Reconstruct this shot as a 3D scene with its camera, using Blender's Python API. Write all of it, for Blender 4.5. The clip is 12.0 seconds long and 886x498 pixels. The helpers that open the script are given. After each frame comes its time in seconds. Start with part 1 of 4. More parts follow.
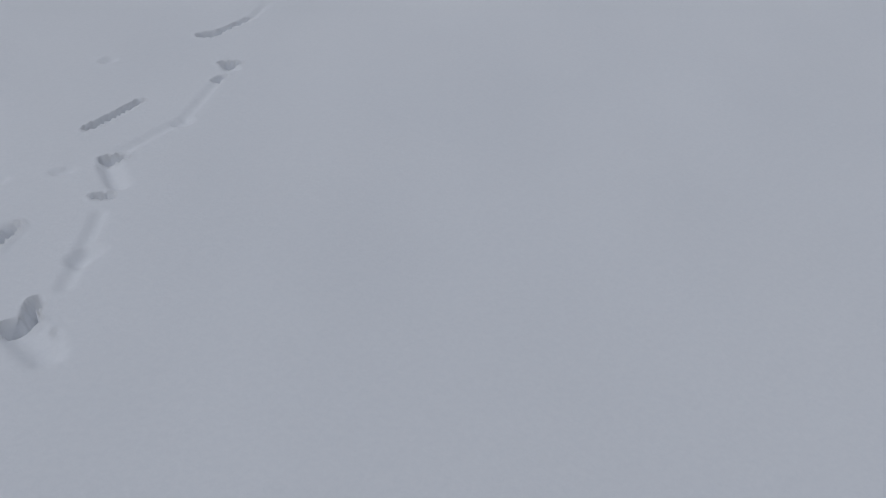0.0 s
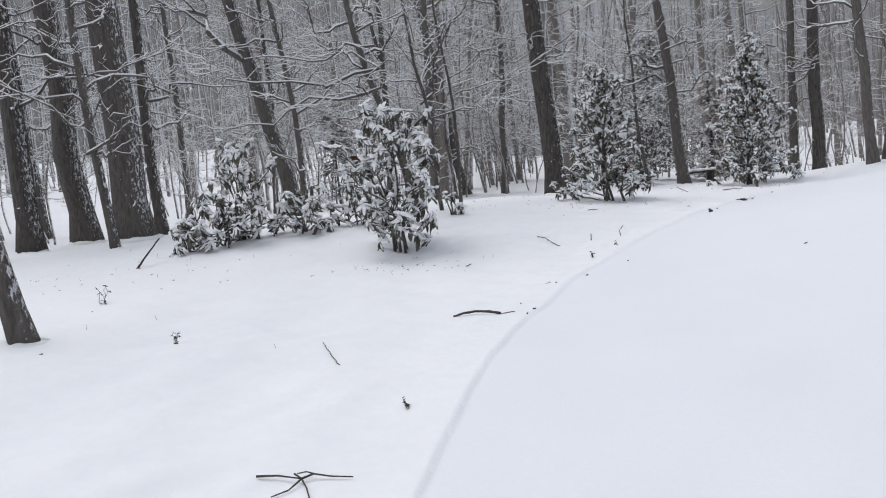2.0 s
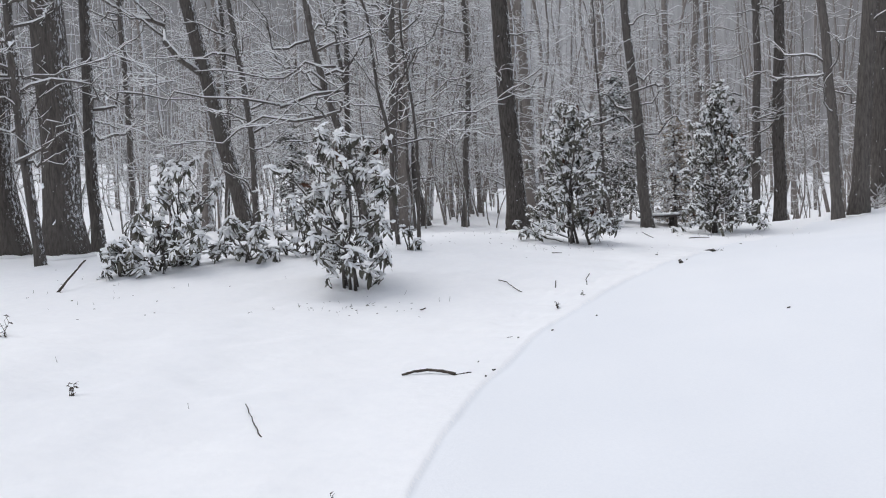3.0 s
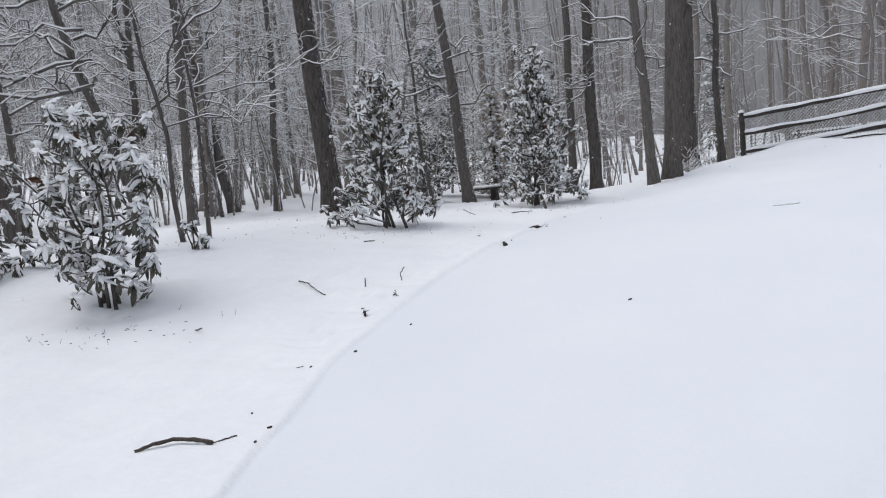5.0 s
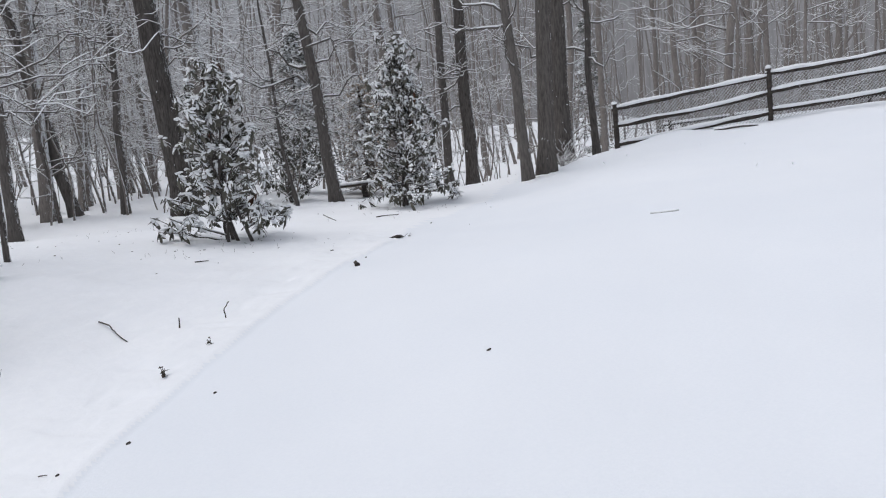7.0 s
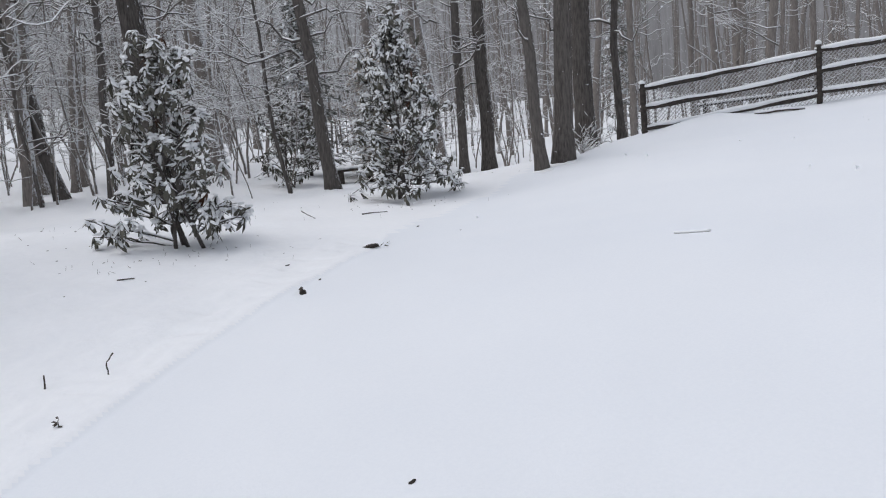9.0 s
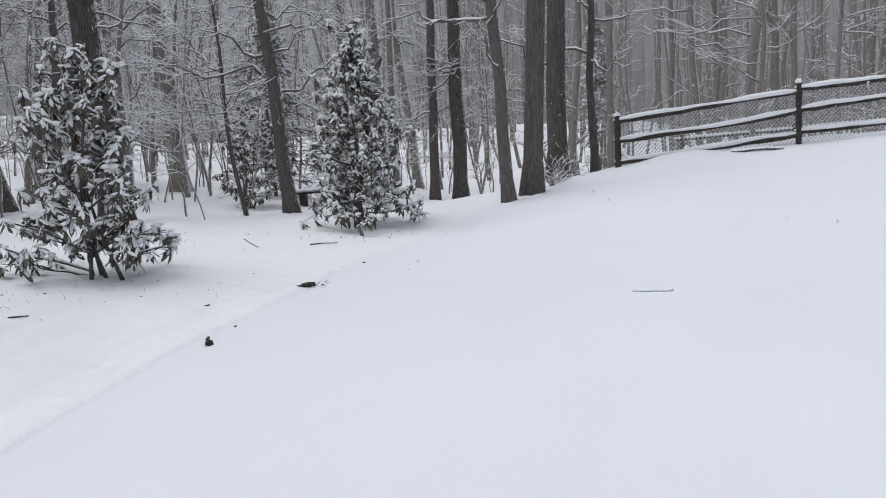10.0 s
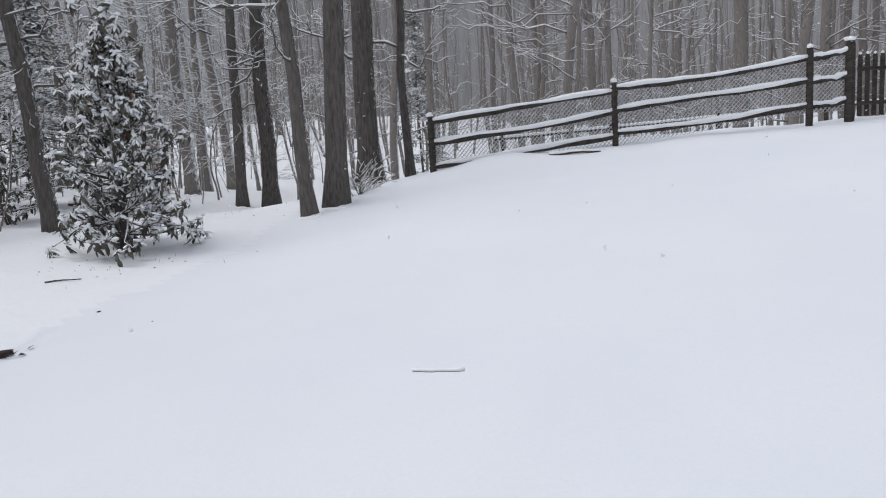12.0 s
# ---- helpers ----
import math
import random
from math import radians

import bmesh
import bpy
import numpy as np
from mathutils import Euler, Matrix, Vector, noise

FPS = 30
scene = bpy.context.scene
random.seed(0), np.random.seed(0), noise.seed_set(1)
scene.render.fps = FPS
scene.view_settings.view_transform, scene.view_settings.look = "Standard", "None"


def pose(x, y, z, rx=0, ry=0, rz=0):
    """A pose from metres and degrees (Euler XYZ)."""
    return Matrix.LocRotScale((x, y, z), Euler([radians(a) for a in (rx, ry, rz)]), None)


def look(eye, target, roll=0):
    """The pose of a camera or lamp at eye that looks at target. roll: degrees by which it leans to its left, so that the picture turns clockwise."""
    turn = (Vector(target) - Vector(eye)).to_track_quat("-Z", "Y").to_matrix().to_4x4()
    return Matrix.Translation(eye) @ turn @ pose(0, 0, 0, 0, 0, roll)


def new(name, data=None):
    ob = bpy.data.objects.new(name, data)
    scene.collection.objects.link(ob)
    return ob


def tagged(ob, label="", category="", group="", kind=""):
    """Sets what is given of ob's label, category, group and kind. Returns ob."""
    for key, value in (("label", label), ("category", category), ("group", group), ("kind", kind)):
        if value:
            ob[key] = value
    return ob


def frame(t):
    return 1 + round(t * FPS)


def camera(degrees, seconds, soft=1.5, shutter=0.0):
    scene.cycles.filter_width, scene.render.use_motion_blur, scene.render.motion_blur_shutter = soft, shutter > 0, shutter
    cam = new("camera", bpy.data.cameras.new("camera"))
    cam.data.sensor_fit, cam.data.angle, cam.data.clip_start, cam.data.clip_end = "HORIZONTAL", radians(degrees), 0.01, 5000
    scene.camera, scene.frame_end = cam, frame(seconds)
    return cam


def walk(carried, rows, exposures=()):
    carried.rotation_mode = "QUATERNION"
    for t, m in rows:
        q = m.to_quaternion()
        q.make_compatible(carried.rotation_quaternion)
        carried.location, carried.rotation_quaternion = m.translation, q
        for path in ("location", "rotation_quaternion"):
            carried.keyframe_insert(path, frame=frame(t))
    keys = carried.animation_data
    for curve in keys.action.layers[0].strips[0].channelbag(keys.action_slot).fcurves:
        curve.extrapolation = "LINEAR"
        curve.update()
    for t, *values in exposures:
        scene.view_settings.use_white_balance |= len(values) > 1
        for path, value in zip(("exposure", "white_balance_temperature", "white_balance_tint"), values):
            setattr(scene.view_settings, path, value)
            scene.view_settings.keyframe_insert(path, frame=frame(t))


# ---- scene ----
cam = camera(58.5, 12.0, soft=1.1)
PATH = [
    (0, (-0.284, -0.947, 1.204), (1.001, 0.185, 0.172), 0.3),
    (0.1, (-0.282, -0.767, 1.164), (0.776, 0.565, 0.113), -0.5),
    (0.2, (-0.283, -0.666, 1.132), (0.529, 0.836, 0.091), -3.2),
    (0.5, (-0.292, -0.424, 1.143), (0.044, 1.329, 0.241), -8.2),
    (0.8, (-0.3, -0.238, 1.225), (-0.119, 1.607, 0.475), -7.1),
    (1, (-0.28, -0.098, 1.272), (-0.158, 1.793, 0.631), -5.2),
    (1.5, (-0.252, 0.296, 1.36), (-0.17, 2.272, 1.063), -5.5),
    (2, (-0.272, 0.632, 1.386), (-0.055, 2.612, 1.207), -6.1),
    (2.5, (-0.171, 0.982, 1.435), (0.072, 2.961, 1.272), -3.3),
    (3, (-0.15, 1.331, 1.467), (0.179, 3.3, 1.349), -2.8),
    (3.2, (-0.108, 1.466, 1.477), (0.27, 3.428, 1.378), -2.6),
    (4.8, (0.414, 2.513, 1.468), (1.133, 4.371, 1.289), -4.9),
    (5, (0.489, 2.617, 1.522), (1.223, 4.466, 1.312), -5.5),
    (5.5, (0.626, 2.913, 1.568), (1.455, 4.719, 1.345), -6.4),
    (6, (0.92, 3.114, 1.593), (1.833, 4.878, 1.364), -5.7),
    (6.5, (1.127, 3.286, 1.627), (2.027, 5.053, 1.365), -6.0),
    (7, (1.338, 3.523, 1.666), (2.322, 5.242, 1.396), -6.2),
    (7.2, (1.48, 3.568, 1.683), (2.493, 5.269, 1.403), -5.8),
    (8.8, (2.487, 4.525, 1.783), (3.41, 6.266, 1.445), -5.6),
    (9, (2.581, 4.656, 1.799), (3.489, 6.407, 1.471), -5.8),
    (9.5, (2.92, 4.856, 1.824), (3.872, 6.586, 1.505), -5.0),
    (10, (3.232, 5.141, 1.859), (4.192, 6.873, 1.578), -3.5),
    (10.5, (3.538, 5.434, 1.867), (4.619, 7.095, 1.595), -3.4),
    (11, (3.858, 5.66, 1.905), (4.981, 7.292, 1.631), -3.6),
    (11.5, (4.138, 5.908, 1.938), (5.381, 7.443, 1.62), -5.0),
    (12, (4.514, 6.092, 1.979), (5.803, 7.586, 1.656), -3.6),
]
walk(cam, [(t, look(eye, target, roll)) for t, eye, target, roll in PATH],
     exposures=[(0.0, -0.81, 6250, 10), (0.25, -0.83, 6250, 10), (0.5, -0.95, 6250, 10), (0.7, -0.90, 6270, 10), (1.0, -0.53, 6300, 10), (1.3, -0.28, 6350, 10), (1.5, -0.13, 6400, 10), (1.8, 0.12, 6450, 10),
                (2.2, 0.26, 6480, 10), (3.2, 0.30, 6480, 10), (5.0, 0.21, 6430, 10), (7.0, 0.21, 6430, 10), (9.0, 0.12, 6430, 10), (12.0, 0.12, 6430, 10)])

# ---- world and light: an even, snowing sky ----
world = bpy.data.worlds.new("overcast_sky")
world.use_nodes = True
scene.world = world
wn = world.node_tree.nodes
sky = wn.new("ShaderNodeTexSky")
sky.sky_type = "NISHITA"
sky.sun_disc = False
sky.sun_elevation = radians(67)
sky.sun_rotation = radians(-56)
grey = wn.new("ShaderNodeHueSaturation")
grey.inputs["Saturation"].default_value = 0.34
grey.inputs["Value"].default_value = 1.0
world.node_tree.links.new(sky.outputs[0], grey.inputs["Color"])
world.node_tree.links.new(grey.outputs[0], wn["Background"].inputs["Color"])
wn["Background"].inputs["Strength"].default_value = 0.15
sun = new("sun", bpy.data.lights.new("sun", "SUN"))
sun.data.energy = 1.0
sun.data.angle = radians(50)
sun.data.color = (1.0, 0.975, 0.95)
sun.matrix_world = look((0, 0, 30), (2.4, -1.6, 23.0), 0)


# ---- materials ----
def material(name, roughness=0.8, specular=0.3):
    m = bpy.data.materials.new(name)
    m.use_nodes = True
    b = m.node_tree.nodes["Principled BSDF"]
    b.inputs["Roughness"].default_value = roughness
    b.inputs["Specular IOR Level"].default_value = specular
    return m, m.node_tree.nodes, m.node_tree.links, b


def coords(n, l, scale):
    tc = n.new("ShaderNodeTexCoord")
    mp = n.new("ShaderNodeMapping")
    mp.inputs["Scale"].default_value = scale
    l.new(tc.outputs["Object"], mp.inputs["Vector"])
    return mp.outputs[0]


def noise_tex(n, l, vec, scale, detail=4, rough=0.6):
    t = n.new("ShaderNodeTexNoise")
    t.inputs["Scale"].default_value = scale
    t.inputs["Detail"].default_value = detail
    t.inputs["Roughness"].default_value = rough
    l.new(vec, t.inputs["Vector"])
    return t.outputs["Fac"]


def ramp(n, l, fac, stops):
    r = n.new("ShaderNodeValToRGB")
    e = r.color_ramp.elements
    while len(e) < len(stops):
        e.new(0.5)
    for k, (p, c) in zip(e, stops):
        k.position, k.color = p, (*c, 1)
    l.new(fac, r.inputs[0])
    return r.outputs[0]


def mix(n, l, fac, a, b, kind="MIX"):
    m = n.new("ShaderNodeMix")
    m.data_type, m.blend_type = "RGBA", kind
    for sock, val in ((m.inputs[0], fac), (m.inputs[6], a), (m.inputs[7], b)):
        if isinstance(val, (int, float)):
            sock.default_value = val
        elif isinstance(val, tuple):
            sock.default_value = (*val, 1)
        else:
            l.new(val, sock)
    return m.outputs[2]


def math_node(n, l, op, a, b=0.0, c=0.0):
    m = n.new("ShaderNodeMath")
    m.operation = op
    for sock, val in zip(m.inputs, (a, b, c)):
        if isinstance(val, (int, float)):
            sock.default_value = val
        else:
            l.new(val, sock)
    return m.outputs[0]


def bump(n, l, b, height, strength, distance):
    bp = n.new("ShaderNodeBump")
    bp.inputs["Strength"].default_value = strength
    bp.inputs["Distance"].default_value = distance
    l.new(height, bp.inputs["Height"])
    l.new(bp.outputs[0], b.inputs["Normal"])


def facing(n, l, way):
    """How far the surface faces a fixed direction of the world."""
    g = n.new("ShaderNodeNewGeometry")
    d = n.new("ShaderNodeVectorMath")
    d.operation = "DOT_PRODUCT"
    d.inputs[1].default_value = way
    l.new(g.outputs["Normal"], d.inputs[0])
    return d.outputs["Value"]


SNOW = (0.86, 0.875, 0.90)


def snow_material(name, fine, relief, low=(0.83, 0.85, 0.885), high=(0.88, 0.89, 0.905), deep=0.012):
    m, n, l, b = material(name, 0.75, 0.25)
    v = coords(n, l, (1, 1, 1))
    big = noise_tex(n, l, v, 0.35, 3)
    small = noise_tex(n, l, v, fine, 6, 0.7)
    col = ramp(n, l, big, ((0.3, low), (0.7, high)))
    l.new(mix(n, l, 0.12, col, ramp(n, l, small, ((0.35, (0.70, 0.73, 0.78)), (0.62, (0.93, 0.94, 0.95))))), b.inputs["Base Color"])
    h = math_node(n, l, "ADD", small, math_node(n, l, "MULTIPLY", noise_tex(n, l, v, 3.0, 3), 2.5))
    bump(n, l, b, h, relief, deep)
    b.inputs["Subsurface Weight"].default_value = 0.0
    return m


def bark_material(name, dark, light, moss, dust):
    m, n, l, b = material(name, 0.9, 0.2)
    v = coords(n, l, (1, 1, 0.16))
    ridges = noise_tex(n, l, v, 34, 5, 0.65)
    patches = noise_tex(n, l, coords(n, l, (1, 1, 0.5)), 2.2, 4)
    col = ramp(n, l, ridges, ((0.36, dark), (0.66, light)))
    col = mix(n, l, ramp(n, l, patches, ((0.52, (0, 0, 0)), (0.75, (0.7, 0.7, 0.7)))), col, moss)
    oi = n.new("ShaderNodeObjectInfo")
    col = mix(n, l, 0.35, col, ramp(n, l, oi.outputs["Random"], ((0, dark), (1, light))))
    speck = noise_tex(n, l, coords(n, l, (1, 1, 0.45)), 26, 5, 0.75)
    wind = math_node(n, l, "MULTIPLY", facing(n, l, (0.88, -0.30, 0.36)), 0.30)
    stick = math_node(n, l, "ADD", wind, speck)
    cover = ramp(n, l, stick, ((dust, (0, 0, 0)), (dust + 0.06, (1, 1, 1))))
    l.new(mix(n, l, cover, col, SNOW), b.inputs["Base Color"])
    bump(n, l, b, math_node(n, l, "ADD", ridges, cover), 0.9, 0.02)
    return m


def leaf_material(name, deep, pale, snow_from):
    m, n, l, b = material(name, 0.5, 0.25)
    v = coords(n, l, (1, 1, 1))
    oi = n.new("ShaderNodeObjectInfo")
    col = ramp(n, l, noise_tex(n, l, v, 9, 3), ((0.3, deep), (0.7, pale)))
    col = mix(n, l, 0.3, col, ramp(n, l, oi.outputs["Random"], ((0, deep), (1, pale))))
    up = facing(n, l, (0.25, -0.05, 0.97))
    cover = math_node(n, l, "ADD", up, math_node(n, l, "MULTIPLY", noise_tex(n, l, v, 30, 4), 0.75))
    mask = ramp(n, l, cover, ((snow_from, (0, 0, 0)), (snow_from + 0.12, (1, 1, 1))))
    l.new(mix(n, l, mask, col, SNOW), b.inputs["Base Color"])
    l.new(ramp(n, l, mask, ((0, (0.55,) * 3), (1, (0.85,) * 3))), b.inputs["Roughness"])
    bump(n, l, b, mask, 0.5, 0.006)
    return m


def plain_material(name, dark, light, scale, roughness=0.85, stretch=(1, 1, 1), depth=0.004):
    m, n, l, b = material(name, roughness, 0.25)
    t = noise_tex(n, l, coords(n, l, stretch), scale, 5, 0.65)
    l.new(ramp(n, l, t, ((0.3, dark), (0.7, light))), b.inputs["Base Color"])
    bump(n, l, b, t, 0.6, depth)
    return m


SNOW_LAWN = snow_material("smooth_lawn_snow", 60, 0.22, (0.797, 0.821, 0.859), (0.840, 0.857, 0.884))
SNOW_BED = snow_material("lumpy_bed_snow", 10, 0.32, (0.86, 0.87, 0.89), (0.90, 0.905, 0.915), 0.02)
SNOW_LOAD = snow_material("snow_load", 90, 0.4, (0.91, 0.915, 0.92), (0.95, 0.95, 0.95))
FLAKE = plain_material("snowflake", (0.82, 0.84, 0.87), (0.92, 0.93, 0.94), 40)
BARK = bark_material("oak_bark", (0.040, 0.035, 0.032), (0.168, 0.150, 0.136), (0.130, 0.127, 0.114), 0.785)
BARK_SMOOTH = bark_material("smooth_bark", (0.062, 0.055, 0.050), (0.180, 0.162, 0.148), (0.120, 0.116, 0.104), 0.775)
# bark paled and flecked with more snow, in place of haze over far trees
BARK_FAR = bark_material("haze_paled_bark", (0.140, 0.122, 0.109), (0.315, 0.282, 0.258), (0.24, 0.222, 0.200), 0.655)
TWIG = plain_material("wet_twig", (0.035, 0.029, 0.025), (0.115, 0.094, 0.078), 60)
RHODO = leaf_material("rhododendron_leaf", (0.048, 0.047, 0.037), (0.175, 0.165, 0.133), 0.97)
RHODO_DRY = leaf_material("browned_leaf", (0.06, 0.03, 0.02), (0.14, 0.07, 0.04), 1.1)
FROSTED = leaf_material("frosted_spray", (0.10, 0.105, 0.09), (0.20, 0.20, 0.175), 0.66)
BEECH = leaf_material("dry_beech_leaf", (0.42, 0.33, 0.24), (0.62, 0.52, 0.42), 0.92)
FROSTED_WIRE = plain_material("frosted_wire", (0.36, 0.36, 0.365), (0.74, 0.745, 0.75), 14, 0.7)
RAIL = plain_material("weathered_rail", (0.022, 0.019, 0.017), (0.085, 0.072, 0.062), 24, stretch=(0.3, 0.3, 1))
STONE = plain_material("wet_dark_wood", (0.02, 0.017, 0.015), (0.075, 0.062, 0.052), 40)


# ---- mesh tools ----
class Soup:
    """Collects vertices and faces for one mesh."""

    def __init__(self):
        self.v, self.f, self.n = [], [], 0

    def add(self, verts, faces):
        self.v.append(np.asarray(verts, float))
        k = self.n
        self.f.extend([tuple(i + k for i in f) for f in faces])
        self.n += len(verts)

    def tube(self, pts, radii, sides=6, cap=True):
        pts = np.asarray(pts, float)
        radii = np.asarray(radii, float)
        count = len(pts)
        way = np.gradient(pts, axis=0)
        way /= np.linalg.norm(way, axis=1, keepdims=True) + 1e-9
        ref = np.array((1.0, 0.0, 0.0)) if abs(way[0][2]) > 0.7 else np.array((0.0, 0.0, 1.0))
        a = np.cross(way, ref)
        a /= np.linalg.norm(a, axis=1, keepdims=True) + 1e-9
        b = np.cross(way, a)
        ang = np.arange(sides) * 2 * np.pi / sides
        ring = (a[:, None] * np.cos(ang)[None, :, None] + b[:, None] * np.sin(ang)[None, :, None]) * radii.reshape(count, -1, 1)
        verts = (pts[:, None] + ring).reshape(-1, 3)
        faces = []
        for i in range(count - 1):
            for j in range(sides):
                q, r = i * sides + j, i * sides + (j + 1) % sides
                faces.append((q, r, r + sides, q + sides))
        if cap:
            faces.append(tuple(range(sides))[::-1])
            faces.append(tuple(range((count - 1) * sides, count * sides)))
        self.add(verts, faces)

    def blob(self, centre, size, rng, squash=1.0):
        v = np.array(BALL_V) * (1 + rng.uniform(-0.22, 0.22, (len(BALL_V), 1)))
        self.add(v * np.array(size) * (1, 1, squash) + centre, BALL_F)

    def block(self, centre, size, m=None, taper=1.0):
        s = np.array(size) / 2
        c = np.array([(x, y, z) for z in (-1, 1) for y in (-1, 1) for x in (-1, 1)], float) * s
        c[4:, :2] *= taper
        if m is not None:
            c = c @ np.array(m.to_3x3()).T
        self.add(c + centre, [(0, 2, 3, 1), (4, 5, 7, 6), (0, 1, 5, 4), (2, 6, 7, 3), (0, 4, 6, 2), (1, 3, 7, 5)])

    def mesh(self, name, mat, smooth=True):
        me = bpy.data.meshes.new(name)
        me.from_pydata(np.concatenate(self.v).tolist() if self.v else [], [], self.f)
        me.materials.append(mat)
        me.polygons.foreach_set("use_smooth", [smooth] * len(me.polygons))
        return me


ball = bmesh.new()
bmesh.ops.create_icosphere(ball, subdivisions=1, radius=1)
BALL_V = [tuple(v.co) for v in ball.verts]
BALL_F = [tuple(v.index for v in f.verts) for f in ball.faces]
ball.free()


def part(name, soup, mat, parent, label="", smooth=True):
    ob = new(name, soup.mesh(name, mat, smooth) if isinstance(soup, Soup) else soup)
    ob.parent = parent
    if label:
        ob["label"] = label
    return ob


def base(name, x, y, label, category, group="", kind="", z=None):
    ob = new(name)
    ob.location = (x, y, surface_z(x, y) if z is None else z)
    return tagged(ob, label, category, group, kind)


# ---- ground: one sheet of snow ----
def ease(v, a, b):
    k = np.clip((v - a) / (b - a), 0, 1)
    return k * k * (3 - 2 * k)


def hump(x, y, cx, cy, sx, sy):
    return np.exp(-((x - cx) ** 2 / sx + (y - cy) ** 2 / sy))


def land(px, py):
    """The lie of the land: a lawn that rises to a bank with a fence, and drops into the woods behind it."""
    x, y = np.clip(px, -14, 20), np.clip(py, -6, 25)
    d = (x - 2.6) * 0.626 - (y - 9.2) * 0.78
    u = (x - 2.6) * 0.78 + (y - 9.2) * 0.626
    sp = np.log1p(np.exp(np.clip(d * 1.8, -50, 50))) / 1.8
    s = sp / (1 + sp / 6)
    k = 1 / (1 + np.exp(-(u + 1) / 3.0))
    w = ease(u, 14.6, 20) * ease(d, -9, -1)
    z = LAND_COEF
    near = (z[0] + z[1] * x / 10 + z[2] * y / 10 + z[3] * (x / 10) ** 2 + z[4] * x * y / 100 + z[5] * (y / 10) ** 2
            + z[6] * s * k + z[7] * s * np.clip(u, -8, 16) / 10 * k + z[8] * hump(x, y, -2.5, 6.2, 9, 8)
            + z[9] * hump(x, y, 1, 14, 30, 20) + z[10] * hump(x, y, 13, 23, 20, 16) + z[11] * hump(x, y, 13, 16.8, 14, 8)
            + z[12] * hump(x, y, 5.5, 9, 9, 6) + 0.14 * hump(x, y, 14.28, 15.70, 0.6, 0.6))
    far = np.hypot(px - 3, py - 8)
    wd = (px - 2.6) * 0.626 - (py - 9.2) * 0.78
    rise = 0.095 * np.log1p(np.exp(np.clip((far - 26) / 4, -30, 30))) * 4 / (1 + np.exp(np.clip((wd + 14) / 4, -30, 30)))
    return near * (1 - w) - 0.5 * w + np.minimum(rise, 6.0) * (1 - 0.45 * ease(px, 9, 16))


LAND_COEF = (-0.2612, -0.6111, 0.6253, 0.3566, 0.2061, -0.098, 0.4015, -0.1543, 0.2877, 0.5527, -0.7586, 0.13, 0.1005)


EDGE_POLY = np.polynomial.Polynomial((-1.1444, 0.027275, 0.15047, -0.033414, 0.0034971, -0.00012066))


def edge_x(y):
    """Where the buried lawn edging runs; past its ends it goes on straight."""
    k = np.clip(y, -1.0, 12.6)
    return EDGE_POLY(k) + np.where(y > k, 1.15, 0.40) * (y - k)


def ground_z(x, y):
    return float(land(np.array([float(x)]), np.array([float(y)]))[0])


# footprints and drag marks: from, to, half width, depth
PRINTS = [
    # a heel print with a deep slot and a shallow near rim
    (0.202, 1.258, 0.412, 1.405, 0.019, 0.120), (0.187, 1.244, 0.207, 1.260, 0.026, 0.060), (0.207, 1.290, 0.392, 1.425, 0.028, 0.024),
    # a hooked print with a fan of pushed snow
    (0.182, 0.957, 0.255, 0.947, 0.016, 0.120), (0.250, 0.954, 0.300, 1.020, 0.012, 0.080), (0.215, 0.908, 0.216, 0.800, 0.040, 0.020), (0.196, 1.100, 0.216, 1.135, 0.016, 0.026),
    # a double print joined by a hollow
    (0.845, 1.636, 0.893, 1.612, 0.018, 0.080), (0.829, 1.590, 0.780, 1.440, 0.030, 0.022), (0.692, 1.411, 0.718, 1.394, 0.014, 0.090),
    # drag slits
    (0.925, 1.920, 1.232, 2.060, 0.013, 0.070), (0.925, 1.920, 0.960, 1.935, 0.015, 0.050), (1.910, 2.612, 1.965, 2.602, 0.026, 0.070), (1.965, 2.606, 2.230, 2.658, 0.013, 0.060),
    (1.748, 2.220, 1.802, 2.187, 0.018, 0.080), (1.730, 2.135, 1.760, 2.190, 0.030, 0.030), (1.592, 2.048, 1.640, 2.070, 0.016, 0.045),
    # the long slit by the start, with a lip of snow beside it
    (-0.300, 0.520, -0.190, 0.606, 0.038, 0.130), (-0.190, 0.606, -0.110, 0.688, 0.022, 0.110), (-0.270, 0.610, -0.150, 0.705, 0.022, 0.020),
    (-0.027, 0.842, 0.0, 0.865, 0.020, 0.022), (0.043, 0.903, 0.052, 0.912, 0.018, 0.016), (-0.079, 0.778, -0.10, 0.71, 0.012, 0.012),
    # faint dents and drag lines
    (-0.13, 1.128, -0.09, 1.135, 0.024, 0.020), (0.475, 1.122, 0.520, 1.132, 0.030, 0.018), (1.215, 1.742, 1.240, 1.752, 0.028, 0.018), (1.345, 2.540, 1.370, 2.548, 0.026, 0.014),
    (0.495, 1.705, 0.520, 1.712, 0.022, 0.012), (0.675, 1.646, 0.705, 1.640, 0.022, 0.012), (0.045, 1.010, 0.075, 1.016, 0.022, 0.014), (-0.33, 1.083, -0.31, 1.087, 0.020, 0.010),
    (0.386, 1.026, 0.643, 1.307, 0.020, 0.009), (0.276, 0.867, 0.270, 0.831, 0.006, 0.020), (0.92, 1.66, 1.20, 1.76, 0.022, 0.008), (1.26, 1.78, 1.58, 2.03, 0.020, 0.008),
    (2.25, 2.66, 2.60, 2.86, 0.018, 0.008),
    # melted holes farther up the edging
    (5.60, 12.03, 5.73, 12.11, 0.055, 0.020), (4.30, 10.42, 4.39, 10.47, 0.035, 0.014),
]


